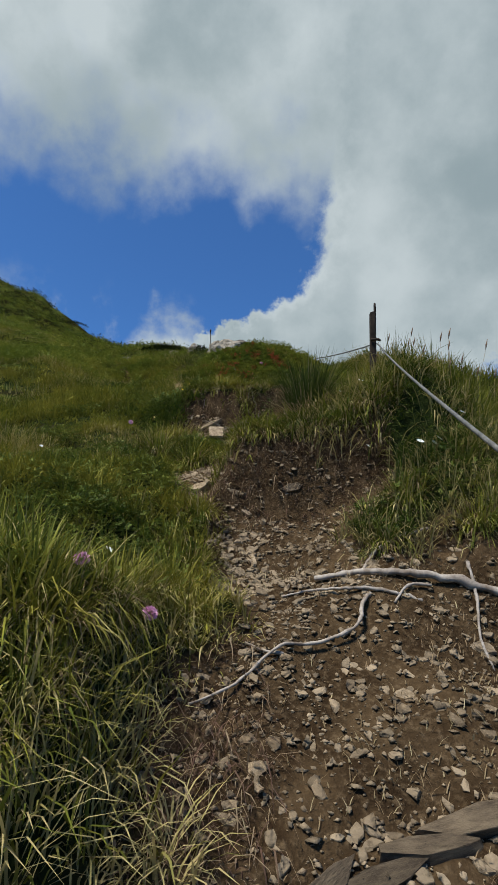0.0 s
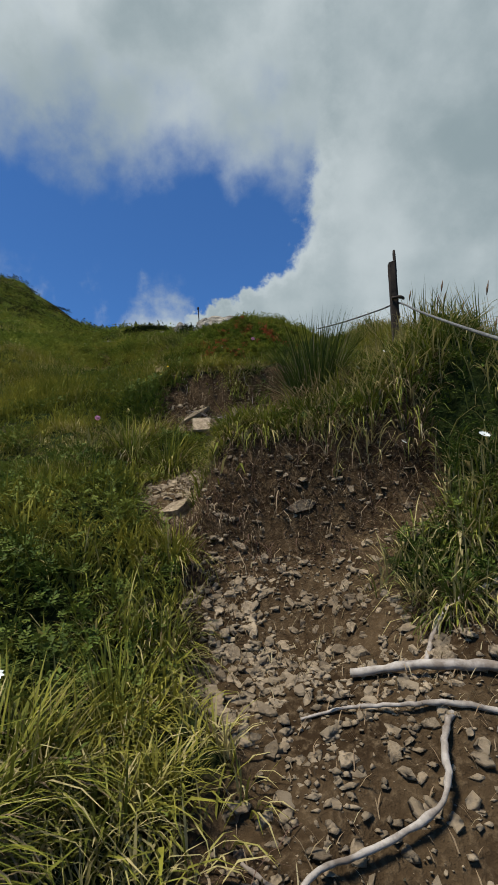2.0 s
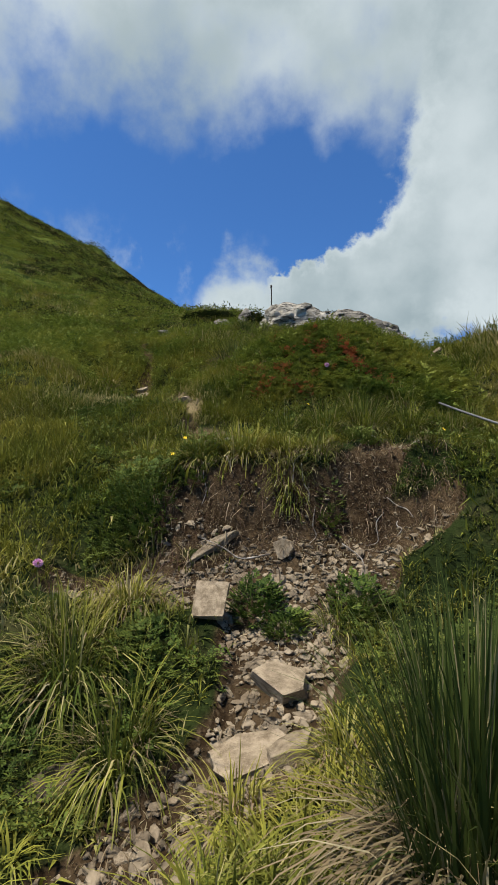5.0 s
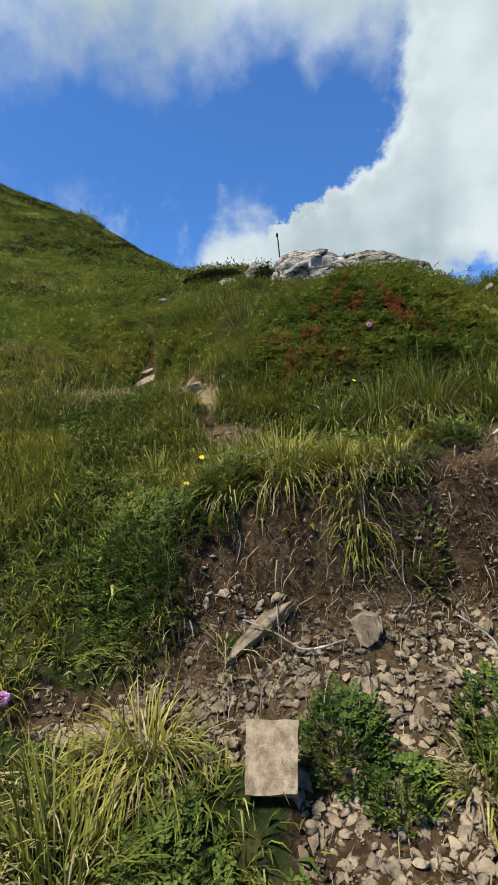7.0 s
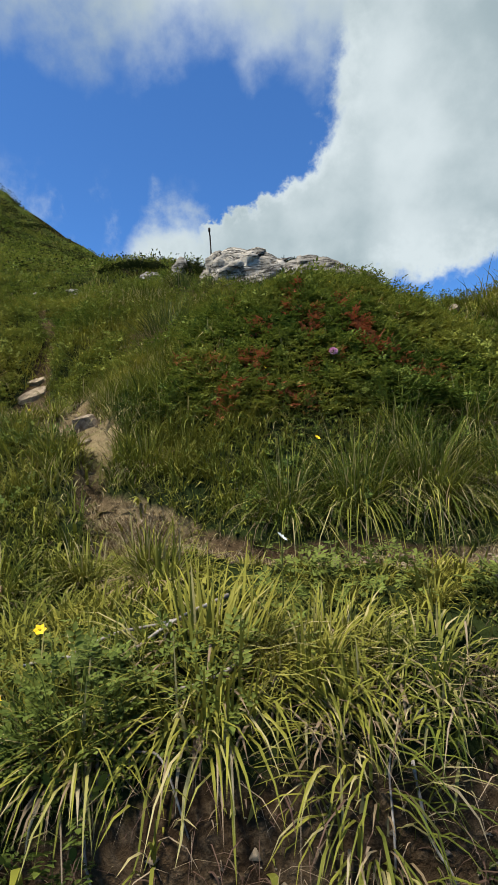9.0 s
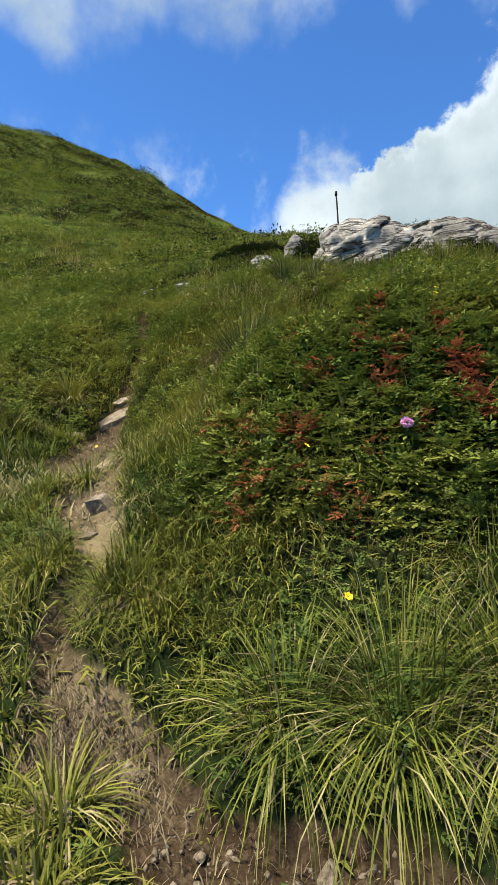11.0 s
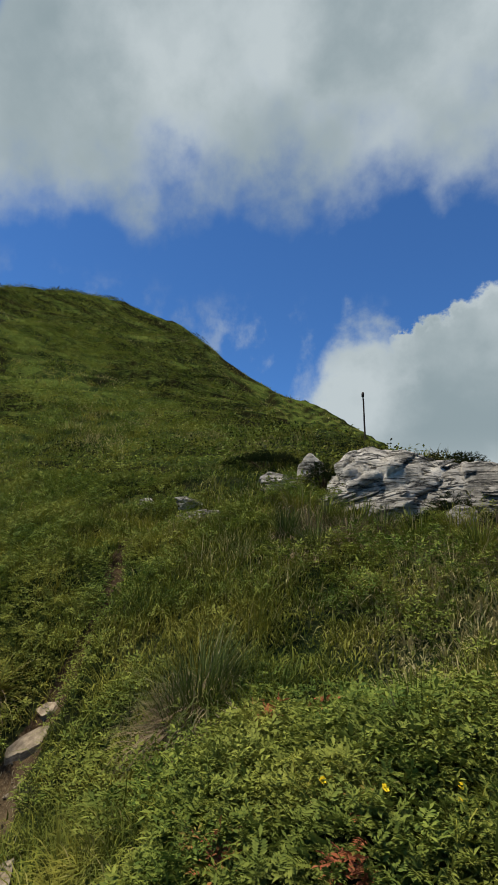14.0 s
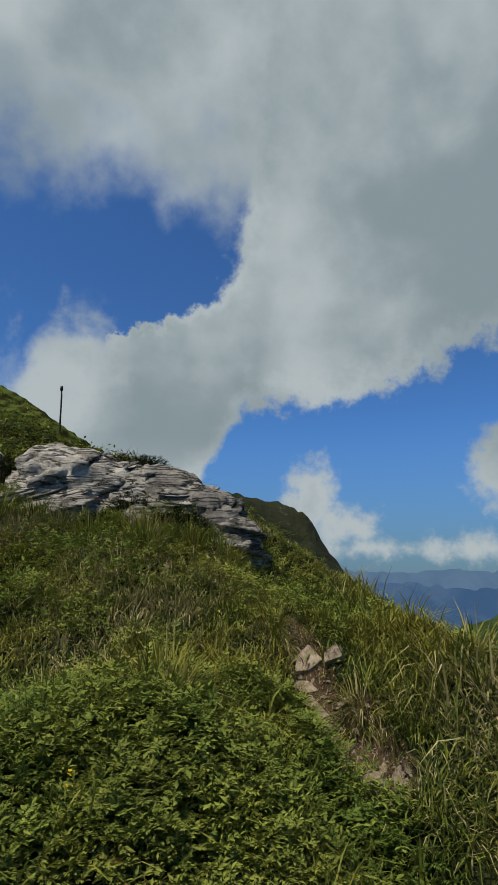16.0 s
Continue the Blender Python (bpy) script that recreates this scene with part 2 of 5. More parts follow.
def land(x, y):
    """The ground's height."""
    x, y = np.asarray(x, float), np.asarray(y, float)
    up = np.where(y < 26, y, 26 + 14 * (1 - np.exp(-np.maximum(y - 26, 0) / 14)))
    z = 0.28 + 0.52 * np.where(y < -4, -4 + (y + 4) * 0.8, up)
    z = z + 0.40 * soft(-x - 7.0, 5.0) * step(y, 4, 20) * np.exp(-np.maximum(-x - 26, 0) / 25)
    over = soft(x - crest(y), 0.25 + 0.03 * np.maximum(y, 0) + 0.12 * np.maximum(y - 15, 0))
    z = z - np.minimum(0.62 * over, 40 + 0.2 * over) * step(y, -6, 7)
    far = soft(np.hypot(x, y) - 75, 20.0)
    z = z - 0.5 * far
    z = np.maximum(z, -420 + 0.0 * x)
    # banks and hollows near the trail
    z = z + hump(x, y, -0.62, 1.25, 0.42, 0.62, 0.30)
    edge = -0.24 + 0.16 * fnoise(x * 0 + 2.2, y * 4, 17)
    z = z + 0.11 * (1 - step(x, edge - 0.07, edge + 0.03)) * step(x, -1.0, -0.5) * step(y, 0.7, 0.95) * (1 - step(y, 1.35, 1.6))
    z = z + hump(x, y, -1.1, 2.4, 0.8, 0.6, 0.16)
    z = z + hump(x, y, 0.95, 3.0, 0.45, 0.75, 0.40) + hump(x, y, 1.4, 2.3, 0.5, 0.8, 0.25)
    z = z + 0.30 * step(y + 0.08 * fnoise(x * 9, y * 9, 47, 3), 2.56, 2.70) * (1 - step(y, 2.8, 3.7)) * step(x, -0.22, 0.0) * (1 - step(x, 0.9, 1.3))
    z = z - hump(x, y, -0.6, 3.55, 0.4, 0.3, 0.14)
    z = z - hump(x, y, 0.15, 2.25, 0.35, 0.3, 0.10)
    wall = 4.50 + 0.10 * np.sin(x * 3.1) + 0.10 * fnoise(x * 3, y * 0 + 3.3, 9)
    z = z + 0.27 * step(y + 0.10 * fnoise(x * 9, y * 9, 45, 3), wall - 0.05, wall + 0.15) * (1 - step(y, 4.7, 5.5)) * step(x, -1.1, -0.5) * (1 - step(x, 0.5, 0.9))
    z = z - hump(x, y, -0.1, 4.15, 0.9, 0.25, 0.06)
    z = z + hump(x, y, 0.9, 4.6, 0.35, 0.4, 0.3)
    z = z + hump(x, y, -0.1, 6.75, 0.85, 0.75, 0.42) + hump(x, y, 0.5, 7.4, 0.6, 0.6, 0.16)
    z = z - hump(x, y, -1.75, 7.3, 0.75, 0.8, 0.26, 30) - hump(x, y, -2.5, 8.3, 0.5, 0.9, 0.22)
    z = z - hump(x, y, 1.15, 7.6, 0.18, 0.7, 0.12) + hump(x, y, 1.9, 7.7, 0.5, 0.9, 0.22)
    z = z + hump(x, y, 2.5, 6.6, 1.0, 0.9, 0.30) + hump(x, y, 0.45, 1.9, 0.35, 0.3, 0.10) + hump(x, y, 0.7, 5.4, 0.5, 0.4, 0.05)
    z = z - hump(x, y, 1.35, 9.7, 0.6, 0.7, 0.40) - hump(x, y, 0.2, 0.6, 0.5, 0.5, 0.12) - hump(x, y, -2.4, 7.6, 0.5, 0.3, 0.12)
    z = z - hump(x, y, -0.8, 4.45, 0.25, 0.25, 0.12) + hump(x, y, 0.05, 4.42, 0.3, 0.08, 0.05)
    z = z - hump(x, y, -0.3, 11.0, 1.2, 0.8, 0.22)
    z = z - hump(x, y, -1.1, 12.5, 0.9, 0.8, 0.35)
    z = z - hump(x, y, -2.8, 10.2, 1.0, 0.7, 0.22)
    z = z + hump(x, y, -3.4, 7.0, 1.0, 1.0, 0.2)
    for cx, cy, w, h in HILL_FORM:
        z = z + hump(x, y, cx, cy, w, w, h)
    z = z - hump(x, y, -2.15, 7.85, 0.55, 0.5, 0.17) - hump(x, y, -1.56, 7.08, 0.35, 0.32, 0.12) - hump(x, y, -0.3, 10.0, 0.8, 0.5, 0.14)
    z = z - hump(x, y, 0.98, 1.70, 0.42, 0.13, 0.17)
    # lumps and tussocks
    r = np.hypot(x, y - 5)
    near = np.exp(-r / 25)
    b = bare(x, y)
    z = z + near * (0.30 * fnoise(x * 0.9, y * 0.9, 3) * step(r, 1, 8) + (0.16 - 0.08 * b) * fnoise(x * 3.2, y * 3.2, 11, 5))
    z = z + 0.95 * fnoise(x * 0.22 + 0.3 * fnoise(x * 0.6, y * 0.6, 26), y * 1.1, 25, 3) * step(r, 7, 16)
    z = z + 1.6 * fnoise(x * 0.12, y * 0.12, 21) * step(r, 8, 26) + 0.5 * fnoise(x * 0.5, y * 0.5, 22) * step(r, 10, 20)
    u = terrace(x, y)
    z = z + 0.34 * np.clip(0.50 + 2.4 * fnoise(x * 0.35, y * 0.7, 168, 3), 0, 1) * (step(u, 0.66, 0.95) - u) * step(r, 8, 14) * (1 - step(r, 45, 60))
    z = z - 0.05 * b * step(12 - r, 0, 4) + b * (0.10 * fnoise(x * 7, y * 7, 31, 4) + 0.035 * np.abs(fnoise(x * 18, y * 18, 35, 3)))
    return z


def height(x, y):
    return float(land(np.array([x]), np.array([y]))[0])


def spread(lo, hi, stepsize, ends, grow):
    """Grid lines: even from lo to hi, then wider and wider out to the ends."""
    mid = list(np.arange(lo, hi, stepsize))
    a, s = mid[0], stepsize
    left = []
    while a > ends[0]:
        s *= grow
        a -= s
        left.append(a)
    b, s = mid[-1], stepsize
    right = []
    while b < ends[1]:
        s *= grow
        b += s
        right.append(b)
    return np.array(left[::-1] + mid + right)


def grid_mesh(name, xs, ys, fz):
    gx, gy = np.meshgrid(xs, ys)
    vs = np.stack([gx, gy, fz(gx, gy)], -1).reshape(-1, 3)
    nx, ny = len(xs), len(ys)
    i = np.arange(nx * ny).reshape(ny, nx)
    fs = np.stack([i[:-1, :-1], i[:-1, 1:], i[1:, 1:], i[1:, :-1]], -1).reshape(-1, 4)
    return raw_mesh(name, vs, fs), gx.ravel(), gy.ravel()


def raw_mesh(name, vs, fs, smooth=True):
    """A mesh from arrays of vertices and equal-sided faces."""
    me = bpy.data.meshes.new(name)
    k = fs.shape[1]
    me.vertices.add(len(vs))
    me.vertices.foreach_set("co", np.ascontiguousarray(vs, np.float32).ravel())
    me.loops.add(len(fs) * k)
    me.loops.foreach_set("vertex_index", np.ascontiguousarray(fs, np.int32).ravel())
    me.polygons.add(len(fs))
    me.polygons.foreach_set("loop_start", np.arange(len(fs), dtype=np.int32) * k)
    me.update(calc_edges=True)
    me.validate()
    if smooth:
        me.polygons.foreach_set("use_smooth", np.ones(len(me.polygons), bool))
    return me


def spot(me, name, values):
    me.attributes.new(name, "FLOAT", "POINT").data.foreach_set("value", np.ascontiguousarray(values, np.float32))

# ---------------------------------------------------------------- materials
def material(name, rough=0.9, spec=0.3):
    m = bpy.data.materials.new(name)
    m.use_nodes = True
    t = m.node_tree
    b = t.nodes["Principled BSDF"]
    b.inputs["Roughness"].default_value = rough
    b.inputs["Specular IOR Level"].default_value = spec
    return m, t, b


def relief(t, b, h, strength, distance):
    n = nd(t, "ShaderNodeBump", ("Height", h), ("Strength", strength), ("Distance", distance))
    t.links.new(n.outputs[0], b.inputs["Normal"])


def attr(t, name):
    n = t.nodes.new("ShaderNodeAttribute")
    n.attribute_name = name
    return n.outputs["Fac"]


def place_of(t):
    return t.nodes.new("ShaderNodeNewGeometry").outputs["Position"]


def soil_colour(t, p):
    n1 = noise_tex(t, p, 6.0, 6.0, 0.6)
    n2 = noise_tex(t, p, 60.0, 5.0, 0.65)
    c = mixc(t, span(t, n1, 0.35, 0.68), (0.026, 0.0160, 0.0085), (0.066, 0.043, 0.0225))
    return mixc(t, span(t, n2, 0.45, 0.75), c, (0.108, 0.074, 0.041)), n2


def make_ground_material():
    m, t, b = material("turf_and_soil", 1.0, 0.0)
    p = place_of(t)
    soil, n2 = soil_colour(t, p)
    g1 = noise_tex(t, p, 0.45, 5.0, 0.6)
    g2 = noise_tex(t, p, 3.0, 6.0, 0.65)
    g3 = noise_tex(t, p, 28.0, 4.0, 0.6)
    # near-black turf under the planted blades: their gaps' shade put into the colour
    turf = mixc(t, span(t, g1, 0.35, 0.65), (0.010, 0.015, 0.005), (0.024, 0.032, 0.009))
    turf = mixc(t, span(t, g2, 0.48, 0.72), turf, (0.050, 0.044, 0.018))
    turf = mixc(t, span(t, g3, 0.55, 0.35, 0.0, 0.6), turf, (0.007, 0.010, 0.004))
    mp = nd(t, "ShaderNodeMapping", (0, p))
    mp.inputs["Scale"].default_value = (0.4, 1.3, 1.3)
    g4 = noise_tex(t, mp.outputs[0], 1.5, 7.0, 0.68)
    # brighter sward where few blades are built, so no gap shade is painted
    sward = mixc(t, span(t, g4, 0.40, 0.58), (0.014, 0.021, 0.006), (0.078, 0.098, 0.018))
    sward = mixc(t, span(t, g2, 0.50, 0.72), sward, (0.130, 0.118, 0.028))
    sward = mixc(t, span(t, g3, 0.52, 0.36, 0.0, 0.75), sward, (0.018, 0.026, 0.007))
    # risers coloured dark: bare earth, plus step shade the soft sun leaves too weak
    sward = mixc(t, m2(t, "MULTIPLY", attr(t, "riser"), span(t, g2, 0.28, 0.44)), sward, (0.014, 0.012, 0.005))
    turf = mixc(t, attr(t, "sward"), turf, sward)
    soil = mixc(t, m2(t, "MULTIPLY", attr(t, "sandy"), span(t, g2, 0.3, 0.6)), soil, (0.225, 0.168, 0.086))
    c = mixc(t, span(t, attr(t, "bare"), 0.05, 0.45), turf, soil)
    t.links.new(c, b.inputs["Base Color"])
    relief(t, b, m2(t, "ADD", m2(t, "MULTIPLY", g3, 0.6), n2), 0.7, 0.02)
    return m


def make_rock_material(name, dark, light, lichen=0.0, grain=1.0):
    m, t, b = material(name, 0.88, 0.25)
    co = t.nodes.new("ShaderNodeTexCoord").outputs["Object"]
    rnd = t.nodes.new("ShaderNodeObjectInfo").outputs["Random"]
    n1 = noise_tex(t, co, 3.5 * grain, 7.0, 0.62)
    n2 = noise_tex(t, co, 34.0 * grain, 6.0, 0.7)
    isle = t.nodes.new("ShaderNodeNewGeometry").outputs["Random Per Island"]
    c = mixc(t, span(t, n1, 0.32, 0.68), dark, light)
    c = mixc(t, span(t, n2, 0.5, 0.72, 0.0, 0.5), c, tuple(v * 1.25 for v in light))
    c = mixc(t, span(t, n2, 0.45, 0.30, 0.0, 0.6), c, tuple(v * 0.5 for v in dark))
    crack = None
    if lichen:
        mp = nd(t, "ShaderNodeMapping", (0, co))
        mp.inputs["Rotation"].default_value = (radians(-24), radians(26), 0)
        mp.inputs["Scale"].default_value = (0.8, 0.8, 5.2)
        layer = noise_tex(t, mp.outputs[0], 2.2, 6.0, 0.62, 0.4)
        ridge_n = m2(t, "ABSOLUTE", m2(t, "SUBTRACT", layer, 0.5))
        crack = span(t, ridge_n, 0.0, 0.034)
        fine_l = noise_tex(t, mp.outputs[0], 7.0, 4.0, 0.6)
        # crack colour darkened as well as bumped: the shade inside is painted
        c = mixc(t, crack, tuple(v * 0.35 for v in dark), c)
        c = mixc(t, span(t, fine_l, 0.52, 0.70, 0.0, 0.35), c, tuple(v * 1.25 for v in light))
        n3 = noise_tex(t, co, 9.0, 5.0, 0.7)
        c = mixc(t, span(t, n3, 0.60, 0.70, 0.0, lichen), c, (0.070, 0.072, 0.036))
    hsv = nd(t, "ShaderNodeHueSaturation", ("Color", c), ("Value", m2(t, "MULTIPLY", span(t, rnd, 0.0, 1.0, 0.75, 1.2, False), span(t, isle, 0.0, 1.0, 0.65, 1.15, False))))
    t.links.new(hsv.outputs[0], b.inputs["Base Color"])
    h = m2(t, "ADD", m2(t, "MULTIPLY", n1, 2.0), n2)
    if crack is not None:
        h = m2(t, "ADD", m2(t, "MULTIPLY", crack, 4.0), m2(t, "ADD", m2(t, "MULTIPLY", layer, 3.0), h))
    relief(t, b, h, 0.85 if lichen else 0.6, 0.014)
    return m


GROUND = make_ground_material()
ROCK = make_rock_material("grey_limestone", (0.125, 0.107, 0.080), (0.385, 0.338, 0.264), 0.8)


def make_leaf_material(name, young, old, dry, dry_from=0.72, gloss=0.45):
    """Leaves and blades: each island has its own green; "dry" turns it straw or red."""
    m = bpy.data.materials.new(name)
    m.use_nodes = True
    t = m.node_tree
    t.nodes.clear()
    rnd = t.nodes.new("ShaderNodeNewGeometry").outputs["Random Per Island"]
    p = place_of(t)
    patch = noise_tex(t, p, 1.3, 4.0, 0.6)
    stand = noise_tex(t, p, 3.1, 4.0, 0.6)
    c = mixc(t, m2(t, "MULTIPLY", rnd, span(t, stand, 0.36, 0.60, 0.35, 1.0)), old, young)
    c = mixc(t, span(t, patch, 0.40, 0.68, 0.0, 0.50), c, (young[0] * 1.30, young[1] * 1.08, young[2] * 1.3))
    n = m2(t, "ADD", m2(t, "MULTIPLY", rnd, 0.45), attr(t, "dry"))
    c = mixc(t, span(t, n, dry_from, dry_from + 0.25), c, dry)
    b = nd(t, "ShaderNodeBsdfPrincipled", ("Base Color", c), ("Roughness", gloss + 0.15), ("Specular IOR Level", 0.05))
    tr = nd(t, "ShaderNodeBsdfTranslucent", (0, c))
    mix = nd(t, "ShaderNodeMixShader", (0, 0.20), (1, b.outputs[0]), (2, tr.outputs[0]))
    t.links.new(mix.outputs[0], t.nodes.new("ShaderNodeOutputMaterial").inputs[0])
    return m


def make_plain(name, dark, light, scale=30.0, rough=0.7, bump=0.4, metal=0.0, stretch=None):
    m, t, b = material(name, rough, 0.15)
    b.inputs["Metallic"].default_value = metal
    co = t.nodes.new("ShaderNodeTexCoord").outputs["Object"]
    if stretch:
        mp = nd(t, "ShaderNodeMapping", (0, co))
        mp.inputs["Scale"].default_value = stretch
        co = mp.outputs[0]
    n1, n2 = noise_tex(t, co, scale, 5.0, 0.65), noise_tex(t, co, scale * 5, 4.0, 0.6)
    c = mixc(t, span(t, n1, 0.32, 0.68), dark, light)
    c = mixc(t, span(t, n2, 0.45, 0.7, 0.0, 0.4), c, tuple(v * 0.6 for v in dark))
    t.links.new(c, b.inputs["Base Color"])
    relief(t, b, m2(t, "ADD", n1, m2(t, "MULTIPLY", n2, 0.4)), bump, 0.006)
    return m


STONE = make_rock_material("pale_limestone_rubble", (0.158, 0.112, 0.065), (0.365, 0.278, 0.176), 0.0, 1.5)
SLATE = make_rock_material("brown_slate", (0.054, 0.038, 0.023), (0.150, 0.112, 0.070), 0.0, 1.0)
GRASS = make_leaf_material("meadow_grass", (0.244, 0.240, 0.034), (0.042, 0.065, 0.011), (0.36, 0.295, 0.130), 0.57)
RUSH = make_leaf_material("rush_blades", (0.094, 0.114, 0.024), (0.030, 0.048, 0.011), (0.26, 0.215, 0.105), 0.62)
STRAW = make_leaf_material("dead_straw", (0.245, 0.194, 0.101), (0.144, 0.104, 0.054), (0.331, 0.274, 0.158))
HERB = make_leaf_material("mat_leaves", (0.228, 0.252, 0.040), (0.042, 0.076, 0.013), (0.30, 0.095, 0.040), 0.80, 0.5)
SHRUBLEAF = make_leaf_material("shrub_leaves", (0.030, 0.040, 0.012), (0.010, 0.016, 0.005), (0.11, 0.07, 0.03), 0.9, 0.5)
FERN = make_leaf_material("herb_leaves", (0.140, 0.176, 0.030), (0.022, 0.044, 0.009), (0.22, 0.175, 0.05), 0.95, 0.4)
ROOT = make_plain("weathered_root", (0.150, 0.116, 0.086), (0.375, 0.330, 0.277), 14.0, 0.75, 0.6)
FIBRE = make_leaf_material("root_fibre", (0.120, 0.080, 0.050), (0.050, 0.032, 0.020), (0.26, 0.195, 0.12), 0.75, 0.8)
POST = make_plain("rusty_dark_post", (0.014, 0.010, 0.008), (0.048, 0.034, 0.024), 18.0, 0.85, 0.7)
CABLE = make_plain("grey_cable", (0.075, 0.072, 0.064), (0.165, 0.160, 0.142), 60.0, 0.6, 0.5)
PINK = make_plain("pink_petals", (0.60, 0.25, 0.42), (0.84, 0.52, 0.68), 90.0, 0.6)
WHITE = make_plain("white_petals", (0.527, 0.544, 0.468), (0.722, 0.722, 0.663), 60.0, 0.6)
YELLOW = make_plain("yellow_petals", (0.70, 0.42, 0.01), (0.85, 0.62, 0.02), 60.0, 0.5)
SEED = make_plain("seed_heads", (0.09, 0.055, 0.035), (0.20, 0.13, 0.08), 60.0, 0.9)

# ---------------------------------------------------------------- ground
def build_ground():
    xs = spread(-2.6, 1.8, 0.035, (-3500, 3500), 1.05)
    ys = spread(0.6, 8.6, 0.035, (-400, 10.6), 1.06)
    ys = np.concatenate([ys, np.arange(ys[-1] + 0.11, 36.0, 0.11), np.array([36.0 + 0.2 * (1.07 ** k - 1) / 0.07 for k in range(1, 110)])])
    me, gx, gy = grid_mesh("ground", xs, ys, land)
    spot(me, "bare", bare(gx, gy))
    u = terrace(gx, gy)
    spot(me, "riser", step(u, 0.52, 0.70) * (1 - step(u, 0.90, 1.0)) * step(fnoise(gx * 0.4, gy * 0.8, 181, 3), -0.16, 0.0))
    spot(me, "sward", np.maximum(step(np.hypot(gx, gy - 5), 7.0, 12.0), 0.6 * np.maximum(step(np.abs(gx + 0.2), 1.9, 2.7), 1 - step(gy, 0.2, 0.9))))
    spot(me, "sandy", np.clip(hump(gx, gy, -0.64, 5.48, 0.22, 0.13, 1.0) + hump(gx, gy, 0.8, 5.25, 0.45, 0.2, 0.8) + hump(gx, gy, -1.5, 6.7, 0.5, 0.6, 0.9) + hump(gx, gy, -0.95, 6.0, 0.25, 0.25, 0.8), 0, 1))
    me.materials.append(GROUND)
    return tagged(new("ground", me), "steep grassy mountainside with a worn earth trail", "ground", kind="structure")


ground = build_ground()


def part(name, me, mat, parent=None, label=""):
    """One mesh object, under a thing if one is given."""
    if not me.materials:
        me.materials.append(mat)
    ob = new(name, me)
    ob.parent = parent
    if label:
        ob["label"] = label
    return ob


# ---------------------------------------------------------------- far land
def ridge(name, xs_top, zs_top, y0, reach, slope, mat, label, rough_amp, seed, nx=160, ny=40):
    """A ridge across the view with a given skyline, falling off before and behind."""
    xs, ys = np.linspace(xs_top[0], xs_top[-1], nx), np.linspace(y0 - reach, y0 + reach, ny)

    def fz(x, y):
        scale = 6.0 / reach
        top = np.interp(x, xs_top, zs_top)
        f = fnoise(x * scale, y * scale, seed, 6)
        return top - slope * np.abs(y - y0 + 0.3 * reach * fnoise(x * scale * 0.5, x * 0, seed + 3)) + rough_amp * f
    me, gx, gy = grid_mesh(name, xs, ys, fz)
    me.materials.append(mat)
    return tagged(new(name, me), label, kind="structure")


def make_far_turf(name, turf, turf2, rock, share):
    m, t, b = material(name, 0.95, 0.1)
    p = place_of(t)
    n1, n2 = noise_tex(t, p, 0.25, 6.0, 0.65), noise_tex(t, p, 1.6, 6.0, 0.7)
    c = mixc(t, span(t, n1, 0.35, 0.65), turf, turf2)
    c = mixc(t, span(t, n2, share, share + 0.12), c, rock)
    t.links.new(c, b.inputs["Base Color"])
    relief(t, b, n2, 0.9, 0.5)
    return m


# distant haze painted as a blue emission over unlit hills
def make_far_haze(name, low, high):
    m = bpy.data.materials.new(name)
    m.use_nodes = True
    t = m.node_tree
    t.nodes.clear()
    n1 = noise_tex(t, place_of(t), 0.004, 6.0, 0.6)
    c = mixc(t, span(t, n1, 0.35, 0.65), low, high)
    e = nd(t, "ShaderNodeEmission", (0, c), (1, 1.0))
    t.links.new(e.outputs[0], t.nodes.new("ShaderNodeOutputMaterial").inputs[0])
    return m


# the spur's shaded face is put into its colours, far darker than plain turf
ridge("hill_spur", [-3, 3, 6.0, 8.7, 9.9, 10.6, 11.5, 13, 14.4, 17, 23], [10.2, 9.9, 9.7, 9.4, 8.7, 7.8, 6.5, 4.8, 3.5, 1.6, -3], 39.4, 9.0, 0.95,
      make_far_turf("shaded_spur_turf", (0.013, 0.016, 0.006), (0.030, 0.032, 0.013), (0.12, 0.108, 0.088), 0.60), "rocky spur beyond the outcrop, coloured dark as in shade", 1.3, 71)
ridge("meadow_ridge", [14, 22, 27, 31, 35.5, 45, 70], [-9, -3.0, -0.2, 1.0, 2.1, 5.0, 12], 50.4, 18.0, 0.5,
      make_far_turf("ridge_turf", (0.022, 0.038, 0.010), (0.042, 0.064, 0.016), (0.03, 0.042, 0.014), 0.62), "green shoulder of the mountain above the valley", 1.2, 75)
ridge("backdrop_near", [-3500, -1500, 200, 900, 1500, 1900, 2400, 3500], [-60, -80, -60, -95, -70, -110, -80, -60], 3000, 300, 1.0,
      make_far_haze("near_haze_glow", (0.046, 0.098, 0.195), (0.072, 0.130, 0.228)), "hazy blue hills beyond the valley", 60, 81)
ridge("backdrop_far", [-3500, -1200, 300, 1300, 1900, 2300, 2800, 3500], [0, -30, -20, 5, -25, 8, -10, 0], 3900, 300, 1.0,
      make_far_haze("far_haze_glow", (0.088, 0.153, 0.250), (0.107, 0.176, 0.273)), "hills on the horizon, pale blue with painted haze", 40, 85)


# ---------------------------------------------------------------- rocks
def ball(levels):
    bm = bmesh.new()
    bmesh.ops.create_icosphere(bm, subdivisions=levels, radius=1.0)
    vs = np.array([v.co[:] for v in bm.verts])
    fs = np.array([[v.index for v in f.verts] for f in bm.faces])
    bm.free()
    return vs, fs


BALLS = {k: ball(k) for k in (1, 2, 3, 4, 5, 6)}


